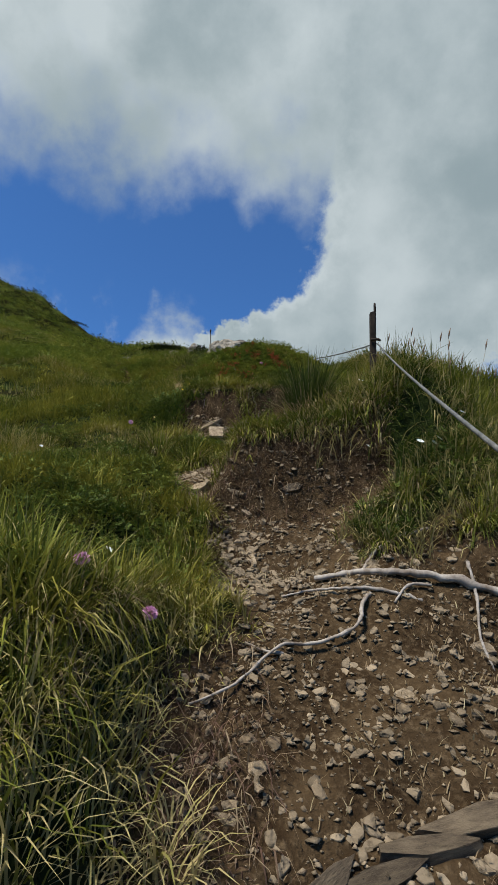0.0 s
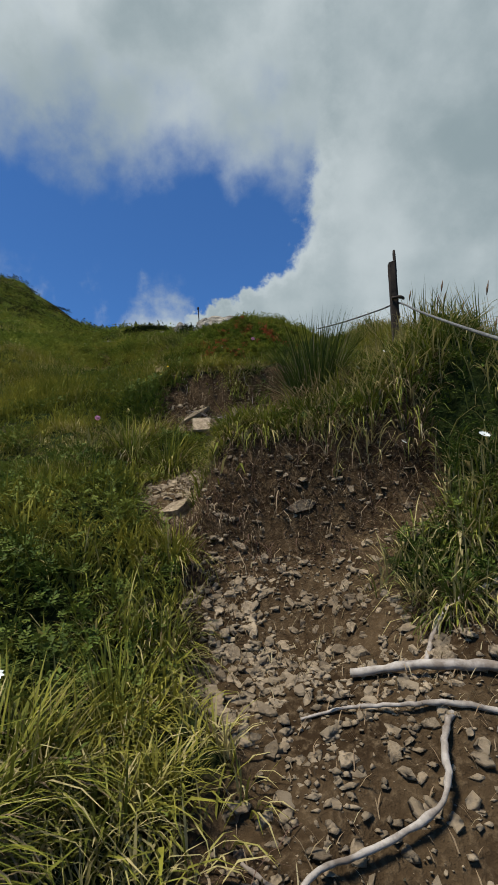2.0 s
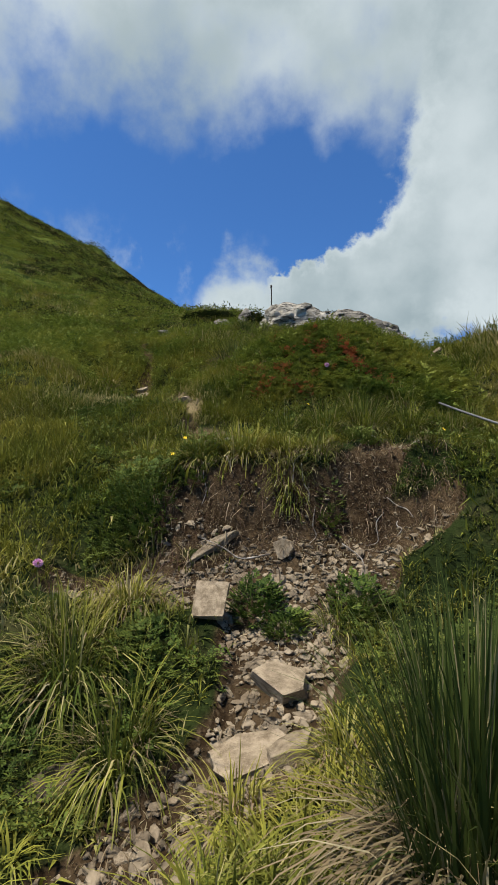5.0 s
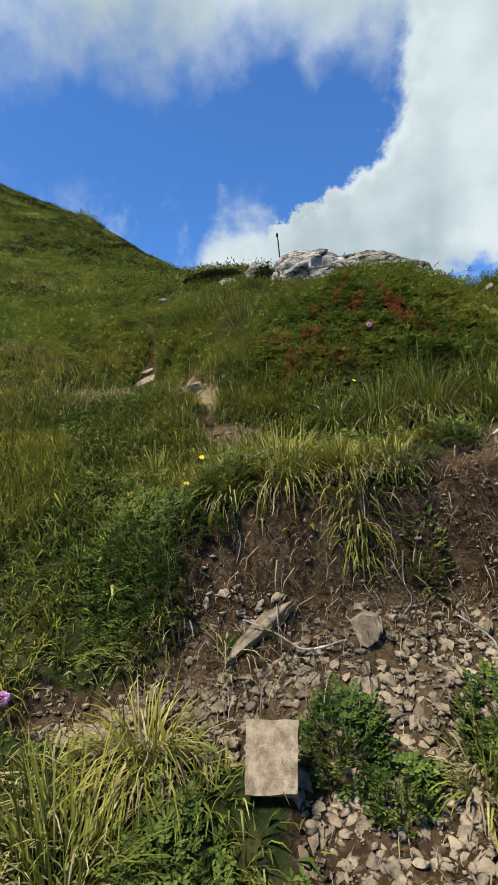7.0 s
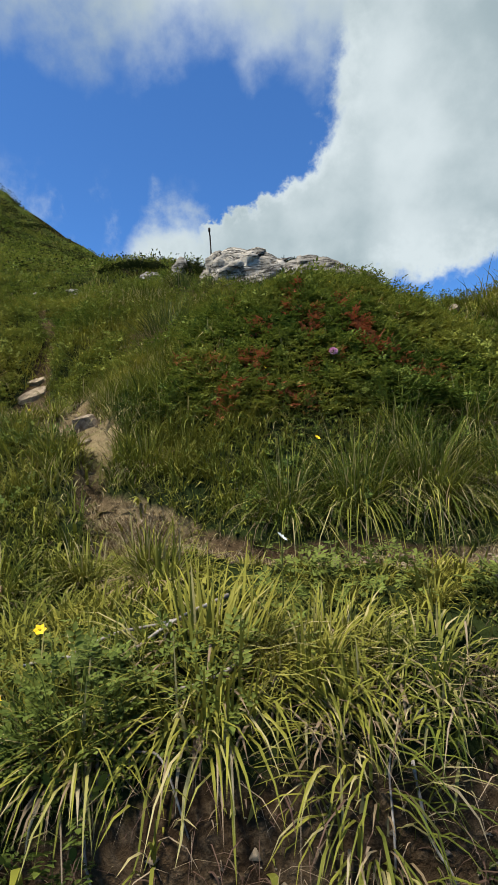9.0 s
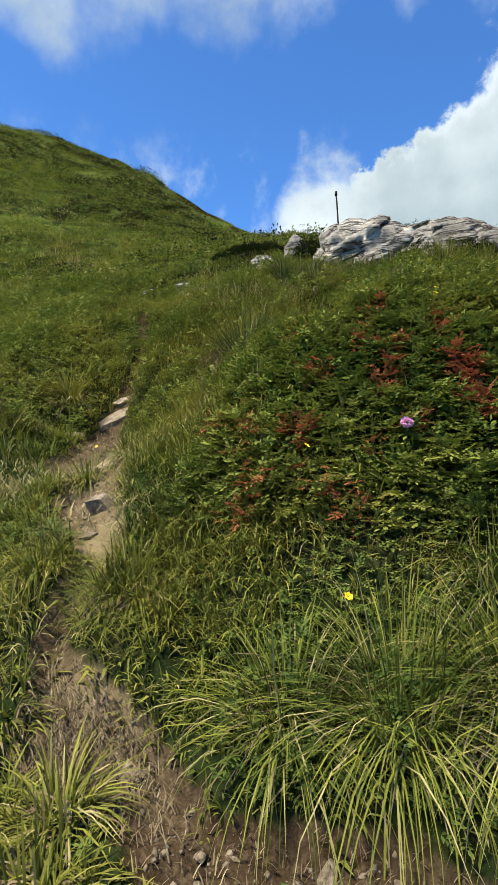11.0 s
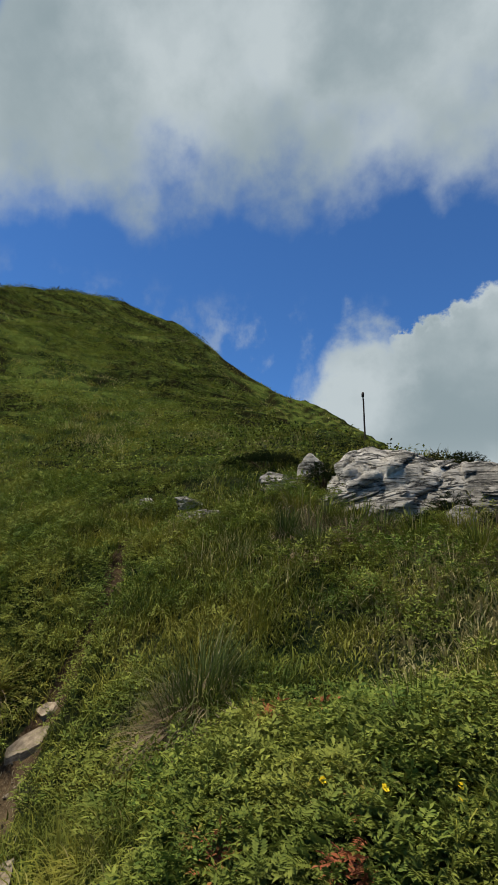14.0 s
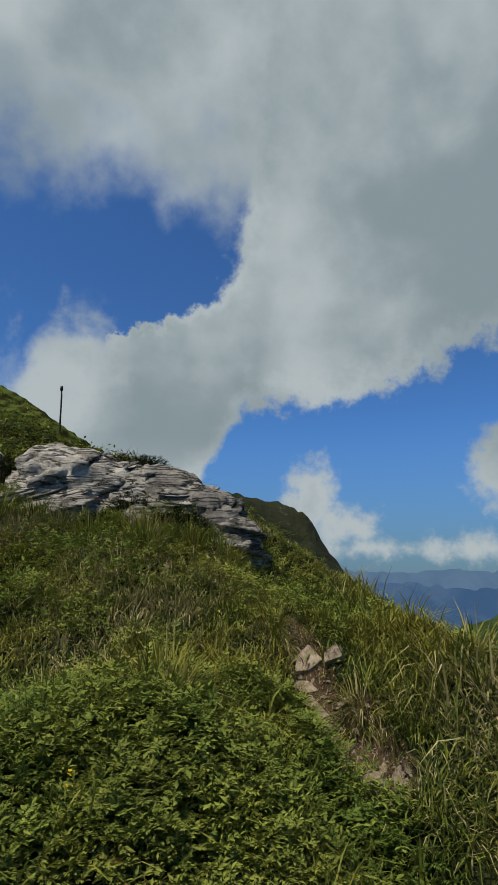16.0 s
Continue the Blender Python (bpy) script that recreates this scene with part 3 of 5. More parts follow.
def noise3(p, scale, seed, octaves=4):
    q = p * scale
    return (fnoise(q[:, 0] + 0.37 * q[:, 2], q[:, 1], seed, octaves) + fnoise(q[:, 1] + 7.1, q[:, 2] + 0.5 * q[:, 0], seed + 5, octaves)) * 0.8


def rock_mesh(name, size, seed, dip, beds, levels):
    """A jointed block of bedded limestone: cut by planes, its beds stepped and opened by weather."""
    rng = np.random.default_rng(seed)
    u, fs = BALLS[levels]
    cut = rng.normal(size=(15, 3))
    cut /= np.linalg.norm(cut, axis=1, keepdims=True)
    c = u @ cut.T
    r = np.where(c > 0.2, rng.uniform(0.72, 1.0, 15)[None] / np.maximum(c, 0.2), 9).min(1)
    p = u * np.minimum(r, 1.15)[:, None]
    n = np.array(dip) / np.linalg.norm(dip)
    p = p + 0.10 * np.stack([noise3(u, 2.2, seed + k, 3) for k in (1, 2, 3)], -1)
    s = (p @ n) * beds
    s = 1.35 * s + 1.6 * (vnoise(s * 0.45, s * 0, seed + 50) - 0.5) + 1.5 * noise3(p, 0.9, seed + 9, 2) + 0.3 * noise3(p, 3.2, seed + 12, 3)
    bed = np.floor(s).astype(np.int64)
    frac = s - bed
    back = lattice(bed, bed * 3, seed)
    open_ = lattice(bed, bed * 7, seed + 1)
    groove = np.exp(-(np.minimum(frac, 1 - frac) / (0.03 + 0.06 * open_)) ** 2)
    flat = p - np.outer(p @ n, n)
    p = p + flat * (0.30 * (back - 0.6) - 0.34 * groove * (0.1 + 0.9 * open_))[:, None] - np.outer(0.05 * groove, n)
    crack = np.abs(noise3(p, 2.0, seed + 40, 2))
    p = p * (1 - 0.12 * np.exp(-(crack / 0.02) ** 2) + 0.025 * noise3(p, 9.0, seed + 30, 4) + 0.012 * noise3(p, 24.0, seed + 33, 2))[:, None]
    return raw_mesh(name, p * np.array(size) * 0.52, fs, smooth=False)


def boulder(x, y, size, turn, seed, sink=0.35, dip=(0.25, -0.2, 1.0), beds=7.0, label="grey bedded limestone block, fissured and lichened", lift=0.0, tilt=0.0, lean=0.0):
    ob = part("boulder", rock_mesh("boulder", size, seed, dip, beds * 0.72, 6 if size[0] > 1.3 else 5 if size[0] > 0.5 else 4), ROCK)
    ob.matrix_world = pose(x, y, height(x, y) + size[2] * (0.5 - sink) + lift, tilt, lean, turn)
    return tagged(ob, label, "rock", "limestone outcrop")


boulder(-0.58, 10.74, (1.42, 1.15, 1.35), 8, 1, 0.68, (-0.62, -0.35, 1.0), 5.0, label="broad grey limestone slab with tilted beds")
boulder(-0.36, 11.12, (1.0, 0.8, 0.90), 0, 21, 0.64, (-0.5, -0.35, 1.0), 6.0)
boulder(-0.08, 11.25, (0.9, 0.8, 0.6), -5, 2, 0.68, (-0.5, -0.4, 1.0), 6.0)
boulder(0.14, 10.85, (1.0, 0.8, 0.72), 12, 3, 0.65, (-0.55, -0.4, 1.0), 7.0)
boulder(-0.33, 10.22, (0.72, 0.5, 0.42), -10, 4, 0.52, (-0.55, -0.3, 1.0), 6.0)
boulder(0.36, 10.45, (1.0, 0.8, 1.0), 20, 5, 0.71, (-0.5, -0.45, 1.0), 7.0)
boulder(0.78, 10.35, (0.95, 0.9, 1.3), 30, 6, 0.74, (-0.3, -0.5, 1.0), 5.0)
boulder(0.25, 9.88, (0.6, 0.5, 0.45), 10, 14, 0.55, (-0.3, -0.6, 1.0), 5.0)
boulder(1.08, 10.1, (0.55, 0.5, 0.45), 50, 15, 0.50, beds=5.0)
boulder(-1.43, 10.92, (0.34, 0.30, 0.60), 10, 7, 0.50, (0.1, -0.7, 1.0), 3.0, label="upright grey limestone boulder beside the slab")
boulder(-1.78, 10.82, (0.55, 0.4, 0.34), -15, 8, 0.60, (-0.1, -0.3, 1.0), 4.0)
boulder(-2.40, 10.12, (0.34, 0.28, 0.24), 25, 9, 0.6, beds=3.0)
boulder(-2.15, 9.98, (0.28, 0.24, 0.20), 60, 10, 0.6, beds=3.0)
boulder(-2.72, 10.48, (0.42, 0.26, 0.20), 5, 11, 0.65, beds=3.0)
boulder(-3.3, 10.5, (0.30, 0.26, 0.22), 35, 12, 0.65, beds=3.0)
boulder(1.25, 10.1, (0.36, 0.3, 0.2), 10, 16, 0.4, beds=3.0, label="pale limestone boulder at the foot of the outcrop")

PLATE = "thin tilted limestone bed weathered out of the outcrop"
for k, (x, y, w, d, h, lift) in enumerate(((-0.92, 10.42, 0.70, 0.5, 0.16, 0.06), (-0.62, 10.36, 0.95, 0.5, 0.15, 0.12), (-0.52, 10.48, 1.10, 0.55, 0.15, 0.22), (-0.40, 10.62, 1.00, 0.6, 0.14, 0.26), (-0.30, 10.82, 0.90, 0.6, 0.13, 0.22),
                                           (0.10, 10.36, 0.75, 0.45, 0.14, 0.10), (0.22, 10.46, 0.85, 0.5, 0.13, 0.17), (0.52, 10.28, 0.70, 0.45, 0.14, 0.08), (0.66, 10.36, 0.65, 0.45, 0.12, 0.16))):
    boulder(x, y, (w, d, h), 6 + 5 * (k % 3), 40 + k, 0.5, (0.0, -0.1, 1.0), 2.6, PLATE, lift, 16 + 3 * (k % 2), -21 if k < 5 else -8)


# ---------------------------------------------------------------- stones
def stone_mesh(name, seed, slab=False):
    """An angular broken stone about 1 m across: a cut and chipped block."""
    rng = random.Random(seed)
    bm = bmesh.new()
    n = rng.choice((5, 6, 6, 7))
    ring = [((0.5 + rng.uniform(-0.13, 0.1)) * math.cos(6.283 * (k + rng.uniform(-0.3, 0.3)) / n), (0.42 + rng.uniform(-0.13, 0.1)) * math.sin(6.283 * (k + rng.uniform(-0.3, 0.3)) / n)) for k in range(n)]
    low = [bm.verts.new((x * 1.05, y * 1.05, -0.5 + rng.uniform(-0.08, 0.08))) for x, y in ring]
    top_in = 0.93 if slab else 0.78
    ox, oy = rng.uniform(-0.08, 0.08), rng.uniform(-0.08, 0.08)
    high = [bm.verts.new((x * top_in + ox, y * top_in + oy, 0.5 + rng.uniform(-0.22, 0.12) * (0.5 if slab else 1.0))) for x, y in ring]
    bm.faces.new(high)
    bm.faces.new(low[::-1])
    for k in range(n):
        bm.faces.new((low[k], low[(k + 1) % n], high[(k + 1) % n], high[k]))
    bmesh.ops.bevel(bm, geom=list(bm.edges), offset=0.016, segments=1, affect="EDGES", profile=0.6)
    bmesh.ops.triangulate(bm, faces=[f for f in bm.faces if len(f.verts) > 4])
    for v in bm.verts:
        v.co += 0.03 * Vector((rng.uniform(-1, 1), rng.uniform(-1, 1), rng.uniform(-1, 1)))
    me = bpy.data.meshes.new(name)
    bm.to_mesh(me)
    bm.free()
    return me


CHIPS = [stone_mesh("stone", 100 + k) for k in range(9)]
SLABS = [stone_mesh("flat_stone", 200 + k, True) for k in range(7)]
for me in CHIPS + SLABS:
    me.materials.append(STONE)
DARK_SLABS = [stone_mesh("slate", 300 + k, True) for k in range(3)]
for me in DARK_SLABS:
    me.materials.append(SLATE)


def lie(x, y, flat=1.0):
    """The turn that lays a thing on the slope."""
    h = 0.06
    n = Vector((height(x - h, y) - height(x + h, y), height(x, y - h) - height(x, y + h), 2 * h)).normalized()
    n = n.lerp(Vector((0, 0, 1)), 1 - flat).normalized()
    return n.to_track_quat("Z", "Y").to_matrix().to_4x4()


def flag_mesh(name, seed):
    """A squared flagstone: a four-sided plate with chipped rim and uneven faces."""
    rng = random.Random(seed)
    bm = bmesh.new()
    bmesh.ops.create_grid(bm, x_segments=4, y_segments=5, size=0.5)
    top = list(bm.faces)
    grown = bmesh.ops.extrude_face_region(bm, geom=top)
    for g in grown["geom"]:
        if isinstance(g, bmesh.types.BMVert):
            g.co.z += 1.0
    for v in bm.verts:
        v.co.z -= 0.5
        v.co.x *= 1.0 + 0.10 * v.co.y
        v.co += Vector((rng.uniform(-0.018, 0.018), rng.uniform(-0.018, 0.018), rng.uniform(-0.08, 0.08)))
    bmesh.ops.recalc_face_normals(bm, faces=list(bm.faces))
    me = bpy.data.meshes.new(name)
    bm.to_mesh(me)
    bm.free()
    me.materials.append(STONE)
    return me


SQUARE = flag_mesh("flat_stone", 5)


def put_stone(me, x, y, size, turn, label, name="stone", sink=0.25, tip=0.0, flat=1.0, group="loose stones on the trail", stand=None):
    ob = new(name, me)
    m = Matrix.Translation((x, y, height(x, y))) @ lie(x, y, flat) @ pose(0, 0, size[2] * (0.5 - sink), tip, 0, turn) @ Matrix.Diagonal((*size, 1))
    if stand is not None:
        m = pose(x, y, height(x, y) + 0.5 * size[1] * math.sin(radians(stand)), stand, 0, turn) @ Matrix.Diagonal((*size, 1))
    ob.matrix_world = m
    return tagged(ob, label, "stone", group)


put_stone(SQUARE, -0.272, 4.035, (0.115, 0.145, 0.022), 4, "pale squared flagstone leaning on the rubble", "flat_stone", stand=44)
put_stone(SLABS[1], -0.36, 4.40, (0.25, 0.075, 0.035), 38, "long pale limestone slab leaning on the bank", "flat_stone", 0.1, -20)
put_stone(SLABS[2], -0.04, 4.40, (0.085, 0.13, 0.035), 10, "small upright pale stone in the bank", "flat_stone", 0.0, 25)
put_stone(SLABS[3], -0.06, 4.30, (0.12, 0.10, 0.035), 40, "flat pale stone below the bank", "flat_stone")
put_stone(SLABS[4], -0.06, 3.62, (0.25, 0.16, 0.035), 30, "broad flat limestone slab in the trail", "flat_stone")
put_stone(SLABS[5], 0.07, 3.60, (0.14, 0.12, 0.05), 80, "flat limestone piece beside the broad slab", "flat_stone")
put_stone(SLABS[6], 0.02, 3.82, (0.22, 0.15, 0.06), -20, "triangular pale limestone slab in the trail", "flat_stone")
put_stone(DARK_SLABS[0], -0.56, 3.56, (0.20, 0.12, 0.04), 25, "dark slate plate sticking out of the grass", "flat_stone", 0.3, 15)
put_stone(DARK_SLABS[0], 0.24, 2.62, (0.12, 0.06, 0.018), 10, "dark slate plate under the overhanging turf", "flat_stone", 0.2)
put_stone(SLABS[2], -0.24, 2.86, (0.13, 0.10, 0.06), 60, "tilted brown stone on the ledge", "flat_stone", 0.2)
put_stone(SLABS[1], -1.56, 7.10, (0.46, 0.36, 0.036), 25, "large pale flagstone forming a step of the trail", "flat_stone", 0.25, flat=0.85)
put_stone(SLABS[0], -1.62, 6.80, (0.22, 0.16, 0.045), -20, "pale stone beside the step", "flat_stone", flat=0.85)
put_stone(SLABS[3], -2.26, 7.56, (0.28, 0.20, 0.035), 15, "pale flat stone in the trail", "flat_stone", flat=0.85)
put_stone(SLABS[5], -2.08, 7.83, (0.28, 0.20, 0.035), 50, "pale flat stone in the trail", "flat_stone", flat=0.85)
put_stone(SLABS[6], -2.13, 8.00, (0.20, 0.15, 0.035), 10, "pale flat stone in the trail", "flat_stone", flat=0.85)
put_stone(CHIPS[2], -1.05, 6.20, (0.14, 0.11, 0.10), 50, "rounded pale stone on the trail's edge", sink=0.30)
put_stone(SLABS[4], -1.07, 6.29, (0.16, 0.08, 0.03), 5, "thin stone plate behind the rounded stone", "flat_stone")
put_stone(CHIPS[4], -0.16, 8.66, (0.06, 0.05, 0.05), 0, "small white stone in the grass", sink=0.1, group="white stones in the grass")
put_stone(CHIPS[5], 0.44, 8.98, (0.08, 0.07, 0.05), 60, "small white stone in the grass", sink=0.1, group="white stones in the grass")
put_stone(SLABS[1], 1.22, 8.20, (0.15, 0.22, 0.05), 20, "pale slab standing in the side trail", "flat_stone", tip=18)
put_stone(SLABS[6], 1.34, 8.10, (0.15, 0.12, 0.05), 50, "pale slab beside the side trail", "flat_stone", tip=8)
put_stone(SLABS[3], 1.18, 7.90, (0.26, 0.34, 0.06), 0, "pale slab in the side trail", "flat_stone")


ledge_rng = random.Random(61)
for k in range(5):
    f = k / 4
    put_stone(DARK_SLABS[k % 3], 0.16 + 0.50 * f + ledge_rng.uniform(-0.01, 0.01), 1.13 + 0.18 * f + ledge_rng.uniform(-0.012, 0.012), (ledge_rng.uniform(0.20, 0.30), ledge_rng.uniform(0.05, 0.09), ledge_rng.uniform(0.03, 0.05)),
              20 + ledge_rng.uniform(-7, 7), "brown bedrock ledge standing out of the earth bank", "rock_ledge", 0.42, ledge_rng.uniform(-8, 14), group="bedrock in the earth bank")


def scatter_stones(count, x0, x1, y0, y1, lo, hi, seed, label, least=0.75):
    rng = random.Random(seed)
    made = 0
    for k in range(count * 30):
        if made >= count:
            break
        x, y = rng.uniform(x0, x1), rng.uniform(y0, y1)
        if float(bare(np.array([x]), np.array([y]))[0]) < least:
            continue
        s = lo * (hi / lo) ** (rng.random() ** 2.2)
        flat = rng.random() < 0.88
        me = rng.choice(SLABS if flat else CHIPS)
        put_stone(me, x, y, (s, s * rng.uniform(0.6, 0.95), s * (rng.uniform(0.10, 0.22) if flat else rng.uniform(0.3, 0.5))), rng.uniform(0, 360), label, sink=rng.uniform(0.25, 0.5), tip=rng.uniform(-14, 20))
        made += 1


EARTHY = "pale angular limestone fragment lying on the earth trail"
scatter_stones(60, -0.1, 1.15, 0.95, 2.0, 0.022, 0.085, 11, EARTHY)
scatter_stones(60, -0.25, 0.45, 2.0, 2.65, 0.025, 0.085, 12, EARTHY)
scatter_stones(80, -0.9, 0.5, 3.2, 4.42, 0.022, 0.075, 13, EARTHY)
scatter_stones(30, -0.9, 1.2, 4.6, 5.7, 0.02, 0.07, 14, EARTHY)
scatter_stones(22, 0.95, 1.4, 7.2, 9.0, 0.04, 0.14, 15, EARTHY)
scatter_stones(18, -2.6, -1.0, 5.8, 8.2, 0.04, 0.14, 16, EARTHY)


def build_rubble():
    """Loose shards too many to count, on the trail and under its banks."""
    rng = np.random.default_rng(6)
    shapes = []
    for me in CHIPS[:2] + SLABS:
        me.calc_loop_triangles()
        v, f = np.empty(len(me.vertices) * 3, np.float32), np.empty(len(me.loop_triangles) * 3, np.int32)
        me.vertices.foreach_get("co", v)
        me.loop_triangles.foreach_get("vertices", f)
        shapes.append((v.reshape(-1, 3), f.reshape(-1, 3)))
    n = 30000
    x, y = rng.uniform(-1.0, 1.2, n), rng.uniform(0.9, 4.46, n)
    x[:900], y[:900] = rng.uniform(0.95, 1.5, 900), rng.uniform(7.2, 8.9, 900)
    thick = 0.25 + hump(x, y, -0.15, 4.24, 0.6, 0.2, 2.0) + hump(x, y, 0.0, 2.2, 0.25, 0.3, 0.75) + hump(x, y, 0.0, 3.7, 0.3, 0.3, 0.6) + hump(x, y, -0.3, 3.2, 0.25, 0.2, 0.6)
    ok = (bare(x, y) > 0.6) & (rng.random(n) < thick)
    x, y = x[ok][:5200], y[ok][:5200]
    z = land(x, y)
    vs, fs, at = [], [], 0
    for px, py, pz in zip(x, y, z):
        v, f = shapes[rng.integers(len(shapes))]
        size = 0.010 + 0.040 * rng.random() ** 2.0
        m = np.array((Euler((rng.normal(0.45, 0.22), rng.normal(0, 0.2), 0)).to_matrix() @ Euler((0, 0, rng.uniform(0, 6.283))).to_matrix()))
        vs.append((v * (size, size * rng.uniform(0.6, 1.0), size * rng.uniform(0.10, 0.26))) @ m.T + (px, py, pz + size * 0.08))
        fs.append(f + at)
        at += len(v)
    me = raw_mesh("rubble", np.concatenate(vs), np.concatenate(fs), smooth=False)
    tagged(part("rubble", me, STONE), "loose pale limestone shards on the trail", "rubble", kind="stuff")


build_rubble()


def build_gravel():
    rng = np.random.default_rng(5)
    n = 70000
    x, y = rng.uniform(-1.2, 1.3, n), rng.uniform(0.8, 5.6, n)
    x[:6000], y[:6000] = rng.uniform(0.95, 1.5, 6000), rng.uniform(7.2, 8.9, 6000)
    x[6000:14000], y[6000:14000] = rng.uniform(-2.4, -0.8, 8000), rng.uniform(5.4, 8.0, 8000)
    ok = (bare(x, y) > 0.6) & (rng.random(n) < 0.35 + 0.65 * step(fnoise(x * 4, y * 4, 61), -0.1, 0.15))
    x, y = x[ok][:15000], y[ok][:15000]
    n = len(x)
    z = land(x, y)
    octa = np.array([(1, 0, 0), (-1, 0, 0), (0, 1, 0), (0, -1, 0), (0, 0, 1), (0, 0, -1)], float)
    tri = np.array([(0, 2, 4), (2, 1, 4), (1, 3, 4), (3, 0, 4), (2, 0, 5), (1, 2, 5), (3, 1, 5), (0, 3, 5)])
    s = 0.003 + 0.014 * rng.random(n) ** 3.5
    v = octa[None] * (s[:, None, None] * rng.uniform(0.5, 1.2, (n, 6, 1))) * rng.uniform(0.6, 1.3, (n, 1, 3)) * (1, 1, 0.5)
    a = rng.uniform(0, 6.283, n)
    c, q = np.cos(a)[:, None], np.sin(a)[:, None]
    v = np.stack([v[..., 0] * c - v[..., 1] * q, v[..., 0] * q + v[..., 1] * c, v[..., 2]], -1) + np.stack([x, y, z], -1)[:, None]
    me = raw_mesh("gravel", v.reshape(-1, 3), (tri[None] + 6 * np.arange(n)[:, None, None]).reshape(-1, 3), smooth=False)
    tagged(part("gravel", me, STONE), "fine pale limestone gravel on the earth trail", "gravel", kind="stuff")


build_gravel()


# ---------------------------------------------------------------- plants
def blade_mesh(name, base, ang, length, width, lean, dry, segs=3, curl=1.0, mat=None):
    """Grass blades as bent ribbons: lean 0 stands, 1 lies over."""
    n = len(length)
    dirx, diry = np.cos(ang), np.sin(ang)
    side = np.stack([-diry, dirx, np.zeros(n)], -1)
    verts, k = [], segs
    for j in range(k + 1):
        s = j / k
        bend = lean * (0.35 + 0.9 * curl * s)
        out = np.sin(np.clip(bend, 0, 2.2)) * s
        up = np.cos(np.clip(bend, 0, 2.2)) * s
        c = base + np.stack([dirx * out, diry * out, up], -1) * length[:, None]
        w = width * (1.0 if s < 0.5 else 1.0 - 0.75 * (s - 0.5) * 2)
        if j < k:
            verts += [c - side * w[:, None] * 0.5, c + side * w[:, None] * 0.5]
        else:
            verts.append(c)
    v = np.stack(verts, 1)
    m = 2 * k + 1
    tri = []
    for j in range(k - 1):
        a = 2 * j
        tri += [(a, a + 1, a + 3), (a, a + 3, a + 2)]
    tri.append((2 * k - 2, 2 * k - 1, 2 * k))
    fs = (np.array(tri)[None] + m * np.arange(n)[:, None, None]).reshape(-1, 3)
    me = raw_mesh(name, v.reshape(-1, 3), fs)
    spot(me, "dry", np.repeat(dry, m))
    if mat:
        me.materials.append(mat)
    return me


def herb_zone(x, y):
    """Where leafy mats take the place of grass, 0 to 1."""
    z = hump(x, y, 0.05, 6.66, 0.68, 0.70, 1.3) + hump(x, y, 0.55, 6.4, 0.6, 0.5, 0.8) + hump(x, y, -0.3, 7.1, 0.5, 0.4, 0.7)
    z = z + hump(x, y, 0.95, 2.3, 0.45, 0.45, 1.0) + hump(x, y, 0.6, 2.85, 0.3, 0.2, 1.0) + hump(x, y, -0.75, 2.0, 0.45, 0.4, 1.0)
    z = z + hump(x, y, -0.7, 4.6, 0.35, 0.2, 0.8) + hump(x, y, 0.15, 4.05, 0.2, 0.12, 1.2) + hump(x, y, 0.3, 6.9, 0.5, 0.5, 0.5)
    z = z + 0.75 * step(fnoise(x * 2.6, y * 2.6, 95, 4), 0.02, 0.14) * step(y, 1.0, 1.6)
    z = z + step(fnoise(x * 0.9, y * 0.9, 91, 4), 0.04, 0.14) * step(np.hypot(x, y - 5), 3.0, 4.5) * 0.9
    z = z + step(-x, 2.4, 3.2) * step(fnoise(x * 0.7, y * 0.7, 97, 4), -0.10, 0.05) * 0.8
    return np.clip(z, 0, 1)


